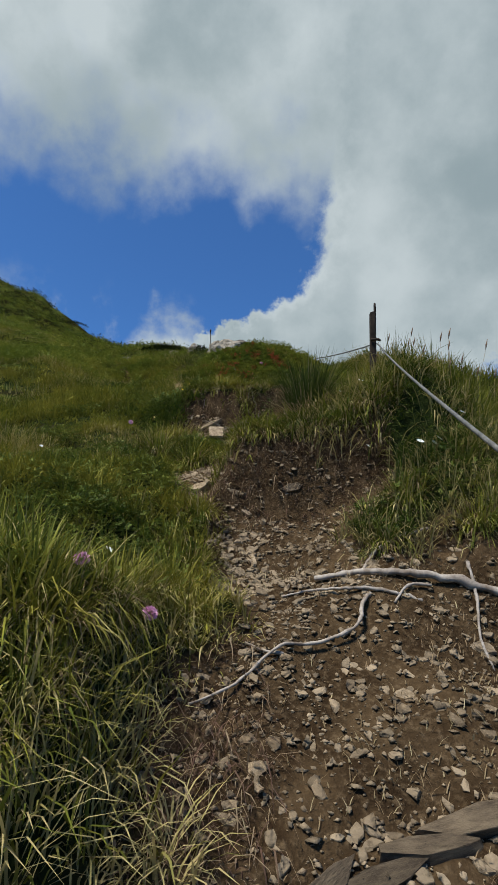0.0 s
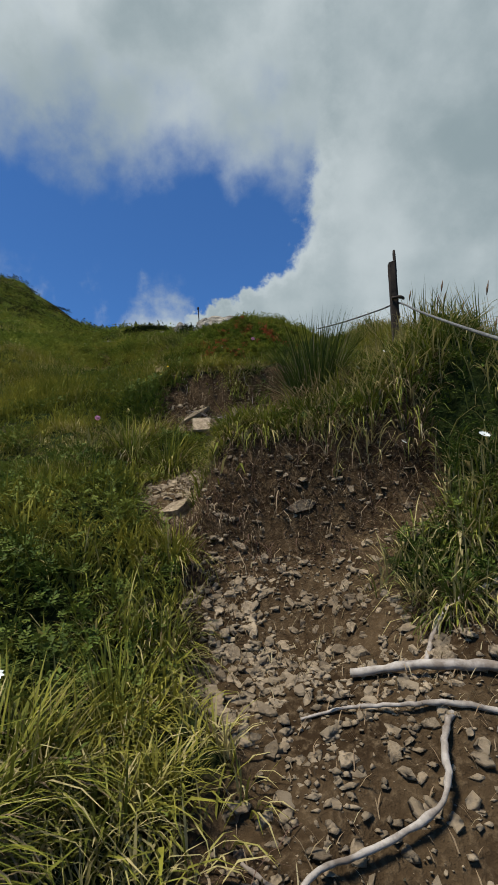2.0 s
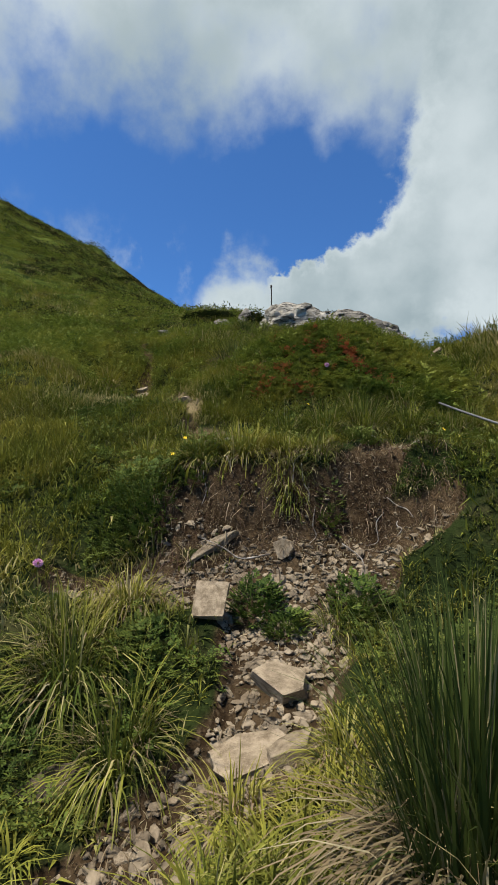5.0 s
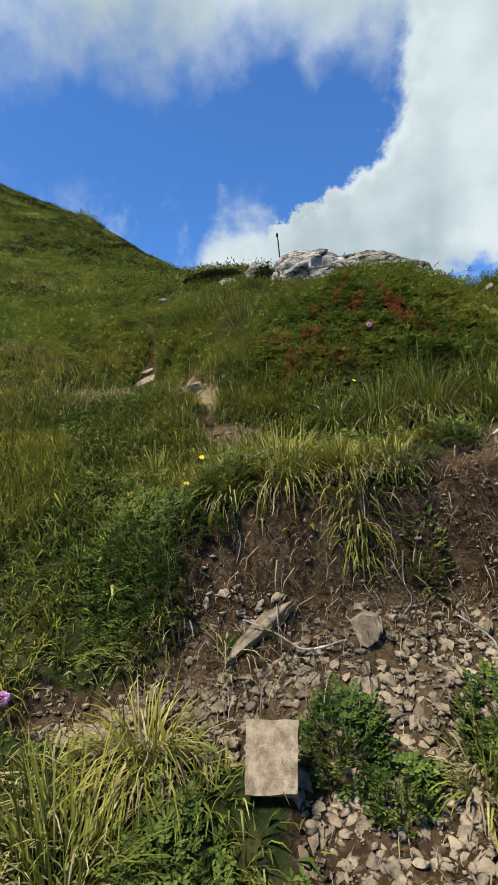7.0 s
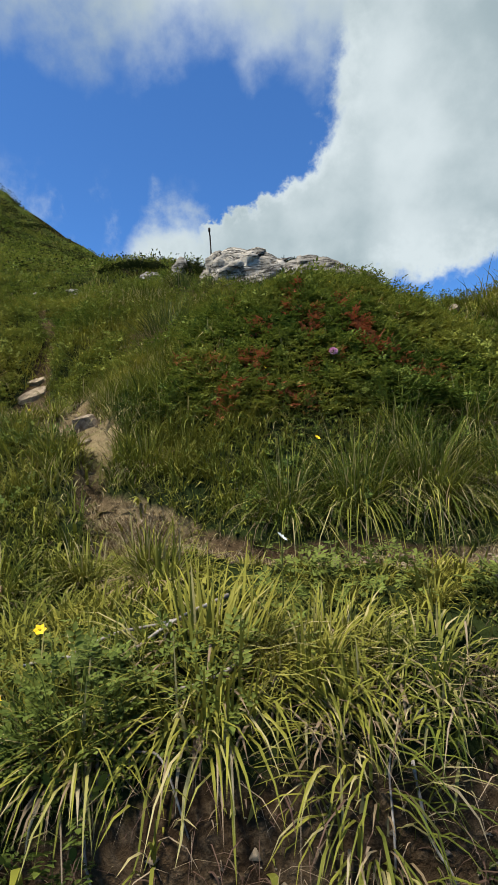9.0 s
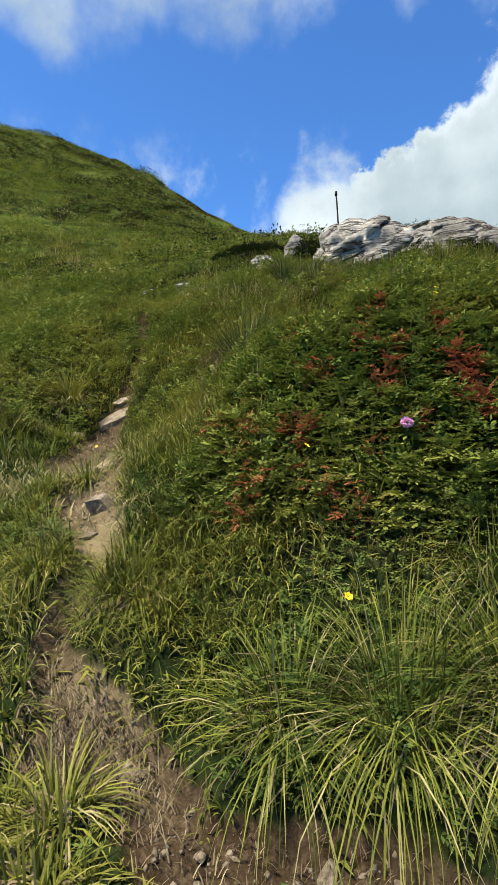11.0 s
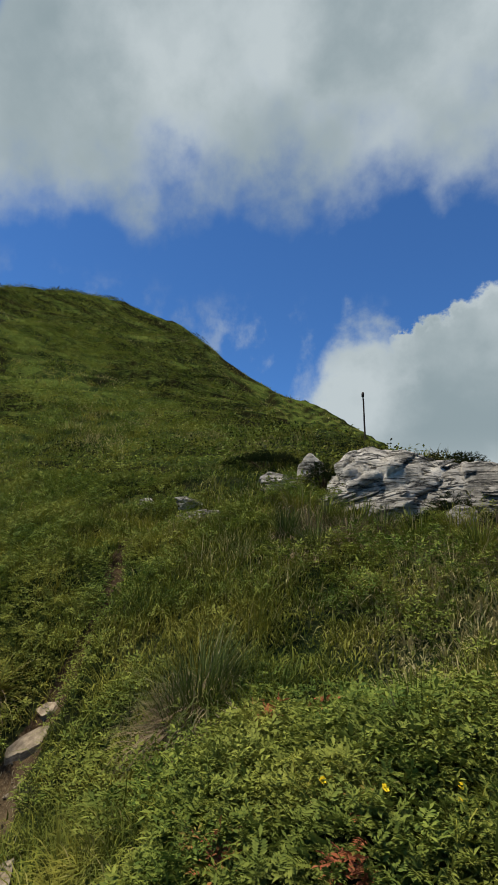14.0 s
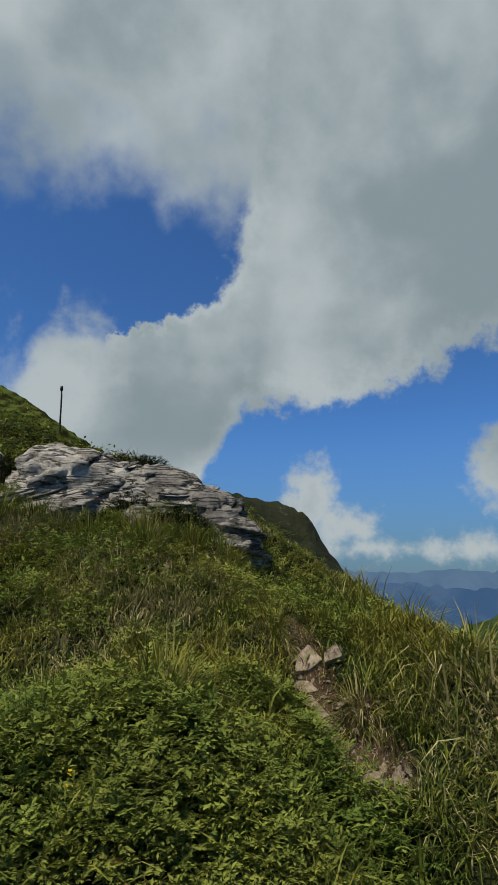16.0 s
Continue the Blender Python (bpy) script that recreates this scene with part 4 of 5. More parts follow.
def grass_patch(name, seed, clumps, x0, x1, y0, y1, per, length, width, label, clump_r=0.05, segs=3, dry_bias=0.0):
    """Grass in clumps, with blades that arch out and down the slope."""
    rng = np.random.default_rng(seed)
    cx, cy = rng.uniform(x0, x1, clumps), rng.uniform(y0, y1, clumps)
    b = bare(cx, cy)
    keep = (rng.random(clumps) > b * 1.05) & (rng.random(clumps) > 0.5 * herb_zone(cx, cy)) & (cx < crest(cy) + 6)
    cx, cy = cx[keep], cy[keep]
    size = 0.40 + 1.15 * np.clip(0.45 + 2.2 * fnoise(cx * 1.7, cy * 1.7, 55), 0, 1) * rng.uniform(0.6, 1.2, len(cx))
    cdry = dry_bias + 0.60 * np.clip(0.38 + 2.2 * fnoise(cx * 1.1, cy * 1.1, 57), 0, 1)
    size = size * (1 - 0.45 * hump(cx, cy, 0.6, 4.95, 0.6, 0.4, 1.0))
    near_trail = bare(cx, cy + 0.06) + bare(cx, cy - 0.10)
    size = size * (1 - 0.3 * np.clip(near_trail, 0, 1))
    cdry = cdry + 0.26 * np.clip(near_trail, 0, 1)
    i = np.repeat(np.arange(len(cx)), per)
    n = len(i)
    a = rng.uniform(0, 2 * np.pi, n)
    r = clump_r * np.sqrt(rng.random(n)) * size[i]
    x, y = cx[i] + r * np.cos(a), cy[i] + r * np.sin(a)
    z = land(x, y) - 0.008
    vx, vy = np.cos(a) + 0.1 * rng.normal(size=n), np.sin(a) - 0.55 + 0.1 * rng.normal(size=n)
    ang = np.arctan2(vy, vx) + rng.normal(0, 0.35, n)
    ln = length * size[i] * rng.uniform(0.45, 1.25, n)
    lean = np.clip(rng.normal(0.80, 0.36, n), 0.05, 1.6)
    wd = width * rng.uniform(0.6, 1.3, n)
    me = blade_mesh(name, np.stack([x, y, z], -1), ang, ln, wd, lean, cdry[i] + rng.normal(0, 0.07, n), segs, 1.0, GRASS)
    return tagged(new(name, me), label, "grass", kind="stuff")


grass_patch("grass", 21, 3900, -2.0, 1.9, 0.55, 3.6, 20, 0.145, 0.0048, "long green meadow grass beside the earth trail")
grass_patch("grass", 22, 4700, -2.6, 2.0, 3.4, 6.4, 17, 0.125, 0.0046, "tufted green grass with straw-coloured tips")
grass_patch("grass", 23, 6400, -4.2, 2.6, 6.0, 10.2, 14, 0.125, 0.0055, "short mountain grass on the steep slope")
grass_patch("grass", 24, 5800, -9.0, 3.2, 9.6, 16.0, 12, 0.14, 0.009, "mountain grass on the steep slope", 0.09, 2)
grass_patch("grass", 25, 8000, -30.0, 2.0, 14.0, 36.0, 8, 0.13, 0.020, "rough grass on the far hillside", 0.25, 2)
grass_patch("grass", 27, 7000, -2.2, 1.9, 0.9, 7.6, 9, 0.07, 0.0042, "short undergrowth between the tussocks", 0.07, 2)
grass_patch("grass", 28, 8500, -4.4, 2.2, 7.0, 10.8, 8, 0.085, 0.0065, "short undergrowth on the upper slope", 0.09, 2)
grass_patch("grass", 29, 9000, -8.0, 7.0, -4.0, 11.0, 7, 0.15, 0.009, "rough grass on the mountainside", 0.16, 2)
grass_patch("dry_grass", 41, 760, -1.15, -0.4, 5.65, 7.2, 16, 0.15, 0.0042, "straw-coloured grass between the mat and the trail", dry_bias=0.10)
grass_patch("dry_grass", 42, 260, -0.15, 0.55, 2.72, 3.35, 18, 0.10, 0.0040, "short dry grass on top of the turf bank", dry_bias=0.24)
grass_patch("dry_grass", 43, 300, -0.8, -0.15, 0.85, 1.75, 16, 0.16, 0.0042, "bleached grass hanging over the earth bank", dry_bias=0.22)
grass_patch("dry_grass", 44, 500, -2.4, 0.8, 8.2, 10.0, 16, 0.17, 0.0055, "straw-coloured grass below the rocks", dry_bias=0.20)
grass_patch("grass", 45, 700, -0.4, 1.3, 5.5, 6.15, 16, 0.15, 0.0038, "arching grass between the trail and the leafy mat")
grass_patch("grass", 26, 1500, 1.6, 4.5, 3.0, 10.5, 16, 0.26, 0.008, "tall grass on the edge of the slope", 0.07)


def sprig_mesh(name, x, y, z, size, ang, pitch, dry, mat, pairs=3, seed=1, leaf=0.42, broad=0.55):
    """Leafy sprigs: a stalk with paired leaflets and one at the tip; each leaflet is folded along its midrib."""
    rng = np.random.default_rng(seed)
    n = len(x)
    d = np.stack([np.cos(ang) * np.cos(pitch), np.sin(ang) * np.cos(pitch), np.sin(pitch)], -1)
    s = np.stack([-np.sin(ang), np.cos(ang), np.zeros(n)], -1)
    u = np.cross(d, s)
    base = np.stack([x, y, z], -1)
    vs, idx, at = [], [], 0
    lots = [(1.0, 0.0, 1.0)]
    for k in range(pairs):
        f = 0.35 + 0.5 * k / max(pairs - 1, 1)
        lots += [(f, 1.0, 0.8), (f, -1.0, 0.8)]
    for f, sd, ls in lots:
        droop = rng.uniform(-0.3, 0.15, (n, 1))
        out = d * (1.0 if sd == 0 else 0.45) + s * sd * 0.9 + u * droop
        out /= np.linalg.norm(out, axis=1, keepdims=True)
        wide = np.cross(out, u)
        L = (size * leaf * ls * rng.uniform(0.75, 1.2, n))[:, None]
        root = base + d * (size * f * 0.72)[:, None] - u * (size * 0.12 * f * f)[:, None]
        fold = u * L * rng.uniform(0.05, 0.16, (n, 1))
        mid = root + out * L * 0.55
        if pairs > 1 and broad > 0.5:
            w1, w2 = wide * L * broad * 0.46, wide * L * broad * 0.40
            a1, a2 = root + out * L * 0.32 + fold, root + out * L * 0.72 + fold * 0.8
            q = np.stack([root, a1 + w1, a2 + w2, root + out * L * 0.62, root + out * L - fold * 0.4, a2 - w2, a1 - w1], 1)
            idx += [(at, at + 1, at + 3), (at + 1, at + 2, at + 3), (at + 2, at + 4, at + 3), (at + 4, at + 5, at + 3), (at + 5, at + 6, at + 3), (at + 6, at, at + 3)]
            at += 7
        else:
            q = np.stack([root, mid + wide * L * broad * 0.5 + fold, mid - wide * L * broad * 0.5 + fold, root + out * L], 1)
            idx += [(at, at + 1, at + 3), (at, at + 3, at + 2)]
            at += 4
        vs.append(q)
    v = np.concatenate(vs, 1)
    fs = (np.array(idx)[None] + at * np.arange(n)[:, None, None]).reshape(-1, 3)
    me = raw_mesh(name, v.reshape(-1, 3), fs)
    spot(me, "dry", np.repeat(dry, at))
    me.materials.append(mat)
    return me


RED_SPRAYS = ((0.19, 6.67, 0.08), (0.04, 6.51, 0.07), (-0.07, 6.58, 0.06), (-0.62, 6.39, 0.06), (-0.22, 6.43, 0.05), (-0.52, 7.49, 0.08), (-0.03, 6.72, 0.05), (-0.33, 7.55, 0.05),
              (0.28, 6.45, 0.10), (0.12, 6.22, 0.07), (0.02, 6.38, 0.08), (-0.14, 6.02, 0.05), (-0.08, 5.98, 0.05), (-0.24, 6.2, 0.05), (-0.96, 5.53, 0.07), (0.35, 6.3, 0.08))


def red_zone(x, y):
    area = np.clip(hump(x, y, 0.0, 6.45, 0.75, 0.42, 1.3) + hump(x, y, -0.4, 5.97, 0.45, 0.10, 0.9) + hump(x, y, -0.55, 7.45, 0.4, 0.15, 0.8) + hump(x, y, -0.95, 5.56, 0.12, 0.08, 1.2), 0, 1)
    red = area * step(fnoise(x * 8, y * 8, 71), 0.14, 0.19)
    for px, py, r in RED_SPRAYS:
        red = np.maximum(red, step(1.0 - np.hypot(x - px, y - py) / r + fnoise(x * 25, y * 25, 73), 0.3, 0.5))
    return red


def herb_patch(name, seed, count, x0, x1, y0, y1, size, mat, label, pairs=3, least=0.06, lift=0.05, zone=None, broad=0.62, cushion=6.0, leaf=0.42):
    zone = zone or herb_zone
    rng = np.random.default_rng(seed)
    x, y = rng.uniform(x0, x1, count), rng.uniform(y0, y1, count)
    keep = (zone(x, y) > least + 0.5 * rng.random(count)) & (bare(x, y) < 0.25) & (x < crest(y) + np.where(y > 10.5, -0.1, 3)) & (np.hypot(x + 0.27, y - 4.0) > 0.15)
    x, y = x[keep], y[keep]
    n = len(x)
    hump_h = lift * (0.5 + 1.5 * np.clip(0.5 + 2 * fnoise(x * cushion, y * cushion * 1.6, 77), 0, 1))
    z = land(x, y) + hump_h * rng.random(n) ** 0.5
    sz = size * rng.uniform(0.55, 1.3, n)
    dry = 0.15 * rng.random(n) + 0.95 * red_zone(x, y) + 0.15 * np.clip(3 * fnoise(x * 5, y * 5, 79), 0, 1)
    me = sprig_mesh(name, x, y, z, sz, rng.uniform(0, 6.283, n), rng.normal(0.35, 0.4, n), dry, mat, pairs, seed, leaf, broad)
    return tagged(new(name, me), label, "plants", kind="stuff")


herb_patch("leafy_mat", 31, 32000, -0.66, 1.3, 5.95, 7.9, 0.062, HERB, "low green leafy mat with reddened leaves", 5, lift=0.075, broad=0.36, cushion=9.0, leaf=0.40)
herb_patch("leafy_herbs", 32, 26000, -1.5, 1.6, 1.0, 3.4, 0.046, FERN, "green leafy herbs on the trail bank", broad=0.48)
herb_patch("leafy_herbs", 33, 30000, -1.8, 1.4, 3.2, 6.2, 0.042, FERN, "green leafy herbs above the earth step", broad=0.48)
herb_patch("leafy_mat", 34, 70000, -6.0, 2.4, 7.0, 11.0, 0.070, HERB, "green leafy mats on the slope", 2, lift=0.10, broad=0.40, cushion=4.5, leaf=0.46)
herb_patch("leafy_mat", 35, 60000, -16.0, 1.5, 10.5, 22.0, 0.12, HERB, "leafy shrub mats on the far hillside", 1, lift=0.10, broad=0.55, cushion=2.0)


def shrub_zone(x, y):
    """Bands of darker dwarf shrub along the hillside."""
    return step(terrace(x, y), 0.45, 0.60) * (1 - step(terrace(x, y), 0.86, 0.96)) * step(fnoise(x * 0.4, y * 0.8, 181, 3), -0.12, 0.03)


herb_patch("shrub_mat", 38, 60000, -16.0, 0.0, 11.5, 21.0, 0.11, SHRUBLEAF, "dark dwarf shrub in bands along the hillside", 1, lift=0.10, zone=shrub_zone, broad=0.6, cushion=2.0)
herb_patch("shrub_mat", 39, 60000, -34.0, -5.0, 20.0, 36.0, 0.17, SHRUBLEAF, "dark dwarf shrub in bands along the hillside", 1, lift=0.16, zone=shrub_zone, broad=0.75, cushion=1.2)
herb_patch("leafy_mat", 36, 42000, -32.0, -4.0, 20.0, 36.0, 0.17, HERB, "low shrub mats on the hilltop", 1, lift=0.08, broad=0.6, cushion=1.2)


def tussock(x, y, blades, tall, radius, seed, mat, label, name="rush_tussock", skirt=0, lean=0.28, width=0.0045, heads=0):
    """One tussock: green blades, a skirt of dead straw and, if it has them, seed heads on stalks."""
    rng = np.random.default_rng(seed)
    root = tagged(new(name), label, "grass tussock", "tussocks on the slope")
    root.location = (x, y, height(x, y))
    z0 = height(x, y)

    def ring(n, r):
        a = rng.uniform(0, 6.283, n)
        d = r * np.sqrt(rng.random(n))
        bx, by = x + d * np.cos(a), y + d * np.sin(a)
        return np.stack([bx - x, by - y, land(bx, by) - z0 - 0.01], -1), a
    base, a = ring(blades, radius)
    ang = np.arctan2(np.sin(a) - 0.25, np.cos(a)) + rng.normal(0, 0.3, blades)
    part("leaves", blade_mesh("leaves", base, ang, tall * rng.uniform(0.55, 1.1, blades), width * rng.uniform(0.7, 1.3, blades), np.abs(rng.normal(lean, 0.6 * lean, blades)), 0.50 * rng.random(blades) ** 1.2, 4, 1.0, mat), mat, root)
    if skirt:
        base, a = ring(skirt, radius * 1.1)
        ang = np.arctan2(np.sin(a) - 1.1, np.cos(a)) + rng.normal(0, 0.4, skirt)
        part("dead_leaves", blade_mesh("dead_leaves", base, ang, tall * rng.uniform(0.3, 0.75, skirt), width * rng.uniform(0.7, 1.4, skirt), rng.uniform(0.8, 1.6, skirt), rng.uniform(0, 0.6, skirt), 4, 1.1, STRAW), STRAW, root, "drooping skirt of pale dead straw")
    for k in range(heads):
        a, h = rng.uniform(0, 6.283), tall * rng.uniform(1.0, 1.55)
        bx, by = 0.6 * radius * math.cos(a), 0.6 * radius * math.sin(a)
        tip = Vector((bx + 0.25 * h * math.cos(a) * rng.random(), by + 0.2 * h * math.sin(a) * rng.random(), h))
        stalk = part("stalk", tube("stalk", [(bx, by, 0.0), ((bx + tip.x) * 0.5 - 0.01, (by + tip.y) * 0.5, h * 0.55), tuple(tip)], [0.0013, 0.0011, 0.0008], 4), STRAW, root)
        part("seed_head", tube("seed_head", [tuple(tip), tuple(tip + Vector((0.006, 0, 0.03))), tuple(tip + Vector((0.016, 0, 0.07)))], [0.0015, 0.0055, 0.001], 5), SEED, stalk, "brown drooping seed head")
    return root


def tube(name, pts, radii, sides=8, knots=0.0, seed=0, fine=1):
    """A bent round rod through pts, smoothed, with a radius for each point."""
    pts, radii = np.array(pts, float), np.array(radii, float)
    k = len(pts)
    if fine > 1:
        t = np.linspace(0, k - 1, (k - 1) * fine + 1)
        i = np.clip(np.floor(t).astype(int), 0, k - 2)
        f = (t - i)[:, None]
        g = np.gradient(pts, axis=0)
        a, b, ga, gb = pts[i], pts[i + 1], g[i], g[i + 1]
        pts = a * (2 * f ** 3 - 3 * f ** 2 + 1) + ga * (f ** 3 - 2 * f ** 2 + f) + b * (-2 * f ** 3 + 3 * f ** 2) + gb * (f ** 3 - f ** 2)
        radii = np.interp(t, np.arange(k), radii)
        rng = np.random.default_rng(seed)
        radii = radii * (1 + knots * rng.normal(0, 1, len(radii)).clip(-1.5, 1.5))
        pts = pts + rng.normal(0, 1, pts.shape) * radii[:, None] * knots * 1.2
    d = np.gradient(pts, axis=0)
    d /= np.linalg.norm(d, axis=1, keepdims=True)
    ref = np.where(np.abs(d[:, 2:3]) > 0.9, [[1.0, 0, 0]], [[0, 0, 1.0]])
    u = np.cross(d, ref)
    u /= np.linalg.norm(u, axis=1, keepdims=True)
    w = np.cross(d, u)
    a = np.linspace(0, 2 * np.pi, sides, endpoint=False)
    v = pts[:, None] + radii[:, None, None] * (np.cos(a)[None, :, None] * u[:, None] + np.sin(a)[None, :, None] * w[:, None])
    m = len(pts)
    i = np.arange(m * sides).reshape(m, sides)
    j = np.roll(i, -1, axis=1)
    q = np.stack([i[:-1], j[:-1], j[1:], i[1:]], -1).reshape(-1, 4)
    tri = np.concatenate([q[:, [0, 1, 2]], q[:, [0, 2, 3]]])
    v = np.concatenate([v.reshape(-1, 3), pts[:1], pts[-1:]])
    c0, c1 = m * sides, m * sides + 1
    caps = [(c0, j[0, s], i[0, s]) for s in range(sides)] + [(c1, i[-1, s], j[-1, s]) for s in range(sides)]
    return raw_mesh(name, v, np.concatenate([tri, np.array(caps)]))


tussock(0.37, 3.08, 850, 0.46, 0.10, 1, RUSH, "tall dark green rush tussock with a straw skirt", skirt=620, lean=0.31, width=0.0038)
tussock(-0.98, 7.72, 620, 0.40, 0.16, 2, RUSH, "round green rush tussock with pale straw below", skirt=420, lean=0.62)
tussock(-2.52, 7.85, 420, 0.34, 0.08, 3, GRASS, "drooping tussock of long pale-edged leaves", "grass_tussock", skirt=160, lean=0.85, width=0.007)
tussock(-0.85, 9.2, 260, 0.34, 0.10, 4, RUSH, "small rush tussock below the outcrop", skirt=240, lean=0.5)
tussock(-1.15, 9.4, 240, 0.32, 0.08, 5, RUSH, "small rush tussock below the outcrop", skirt=60, lean=0.35)
tussock(-0.40, 9.7, 160, 0.30, 0.08, 6, RUSH, "small rush tussock below the outcrop", skirt=160, lean=0.5)
tussock(0.30, 9.2, 260, 0.36, 0.07, 7, GRASS, "upright grass tussock below the rocks", "grass_tussock", skirt=40, lean=0.4)
tussock(0.98, 3.35, 420, 0.36, 0.16, 8, GRASS, "tall seeding grass tussock behind the post", "grass_tussock", skirt=120, lean=0.35, heads=6)
tussock(1.25, 3.0, 460, 0.38, 0.18, 9, GRASS, "tall seeding grass tussock behind the post", "grass_tussock", skirt=160, lean=0.4, heads=7)
tussock(1.55, 3.3, 420, 0.38, 0.2, 10, GRASS, "tall seeding grass tussock behind the post", "grass_tussock", skirt=160, lean=0.4, heads=5)
tussock(0.10, 5.60, 520, 0.32, 0.10, 11, GRASS, "large arching grass tussock beside the trail", "grass_tussock", skirt=40, lean=1.0, width=0.0031)
tussock(0.36, 5.62, 460, 0.31, 0.10, 12, GRASS, "large arching grass tussock beside the trail", "grass_tussock", skirt=120, lean=1.0, width=0.0031)
tussock(-0.13, 5.55, 260, 0.28, 0.09, 13, GRASS, "arching grass tussock beside the trail", "grass_tussock", skirt=40, lean=0.95, width=0.0031)
tussock(-0.42, 3.62, 300, 0.24, 0.10, 14, GRASS, "arching grass tussock over the rubble", "grass_tussock", skirt=60, lean=1.0, width=0.0044)
tussock(-0.68, 3.82, 380, 0.26, 0.12, 15, GRASS, "arching grass tussock over the rubble", "grass_tussock", skirt=60, lean=1.0, width=0.0044)
tussock(-0.46, 1.28, 500, 0.24, 0.13, 16, GRASS, "thick grass tussock hanging over the earth bank", "grass_tussock", skirt=220, lean=1.0, width=0.0044)
tussock(-0.62, 1.05, 460, 0.24, 0.13, 17, GRASS, "thick grass tussock hanging over the earth bank", "grass_tussock", skirt=160, lean=1.0, width=0.0044)
tussock(-0.75, 1.6, 460, 0.28, 0.14, 18, GRASS, "long grass tussock on the trail bank", "grass_tussock", skirt=40, lean=0.9, width=0.0044)
tussock(-0.36, 1.62, 300, 0.20, 0.10, 19, GRASS, "grass tussock at the edge of the trail", "grass_tussock", skirt=60, lean=0.9, width=0.005)
tussock(-0.30, 4.72, 420, 0.19, 0.12, 20, GRASS, "arching grass tussock above the earth step", "grass_tussock", skirt=60, lean=0.95, width=0.0044)
tussock(-0.08, 4.76, 360, 0.12, 0.12, 21, GRASS, "arching grass tussock above the earth step", "grass_tussock", skirt=60, lean=0.95, width=0.0044)
tussock(0.32, 5.72, 380, 0.22, 0.12, 22, GRASS, "arching grass tussock above the trail", "grass_tussock", skirt=60, lean=0.95, width=0.0031)
for k, (x, y) in enumerate(((0.66, 5.68), (0.95, 5.75), (0.34, 5.92), (0.66, 5.98), (1.12, 5.85))):
    tussock(x, y, 300, 0.22, 0.11, 540 + k, GRASS, "long arching grass tussock above the trail", "grass_tussock", skirt=50, lean=0.95, width=0.0031)
tussock(0.05, 7.35, 300, 0.28, 0.12, 23, GRASS, "long grass tussock among the leafy mat", "grass_tussock", skirt=40, lean=0.8, width=0.005)
tussock(0.45, 7.6, 380, 0.30, 0.14, 24, GRASS, "long grass tussock among the leafy mat", "grass_tussock", skirt=40, lean=0.8, width=0.005)


def herb_clump(x, y, w, h, count, seed, label):
    """A small leafy herb: sprigs that rise from one root."""
    rng = np.random.default_rng(seed)
    root = tagged(new("leafy_herb"), label, "plant", "leafy herbs beside the trail")
    z = height(x, y)
    root.location = (x, y, z)
    a, r = rng.uniform(0, 6.283, count), np.sqrt(rng.random(count))
    px, py = 0.5 * w * r * np.cos(a), 0.5 * w * r * np.sin(a)
    pz = land(x + px, y + py) - z + h * np.sqrt(np.clip(1.05 - r ** 2, 0, 1)) * rng.uniform(0.15, 1.0, count)
    part("leaves", sprig_mesh("leaves", px, py, pz, 0.040 * rng.uniform(0.6, 1.25, count), a, rng.normal(0.6, 0.4, count), rng.uniform(0, 0.3, count), FERN, 3, seed), FERN, root)
    n = 60
    b = rng.uniform(0, 6.283, n)
    part("stalk", blade_mesh("stalk", np.zeros((n, 3)) + rng.normal(0, 0.12 * w, (n, 3)) * (1, 1, 0), b, rng.uniform(0.6, 1.3, n) * h * 1.2, rng.uniform(0.0015, 0.003, n), rng.uniform(0.1, 0.8, n), np.zeros(n), 3, 1.0, FERN), FERN, root)


for k, (x, y, w, h, count, label) in enumerate(((-0.12, 4.16, 0.17, 0.08, 260, "dark green leafy herb growing in the rubble"), (0.0, 4.06, 0.12, 0.05, 150, "dark green leafy herb growing in the rubble"),
                                                (0.26, 4.20, 0.20, 0.05, 260, "dark green leafy herb growing in the rubble"), (-0.70, 4.50, 0.30, 0.20, 520, "bushy green herb at the foot of the bank"),
                                                (-0.86, 4.62, 0.30, 0.18, 420, "bushy green herb on top of the bank"), (0.30, 4.86, 0.16, 0.06, 160, "bright green herb on the broken bank"),
                                                (0.15, 4.56, 0.10, 0.04, 80, "bright green herb on the broken bank"), (-0.46, 3.84, 0.24, 0.06, 200, "leafy herb among the grass"),
                                                (-0.50, 4.62, 0.22, 0.14, 260, "bushy green herb on top of the bank"))):
    herb_clump(x, y, w, h, count, 400 + k, label)


for k, (x, y) in enumerate(((-0.15, 9.55), (0.15, 9.6), (0.62, 9.45), (0.9, 9.5), (-0.65, 9.9), (-0.95, 9.9), (-1.3, 10.2))):
    tussock(x, y, 240, 0.30, 0.14, 500 + k, GRASS, "pale grass tussock at the foot of the rocks", "grass_tussock", skirt=120, lean=0.6, width=0.006)


for k, (x, y, n) in enumerate(((-0.66, 9.50, 420), (-0.42, 9.62, 260), (-1.05, 9.72, 240), (0.42, 9.62, 260), (-1.02, 7.62, 240))):
    tussock(x, y, n, 0.26, 0.13, 560 + k, STRAW, "bleached straw tussock bent down the slope", "grass_tussock", skirt=160, lean=1.05, width=0.0055)


LIP = "overhanging grass tuft on the broken turf edge"
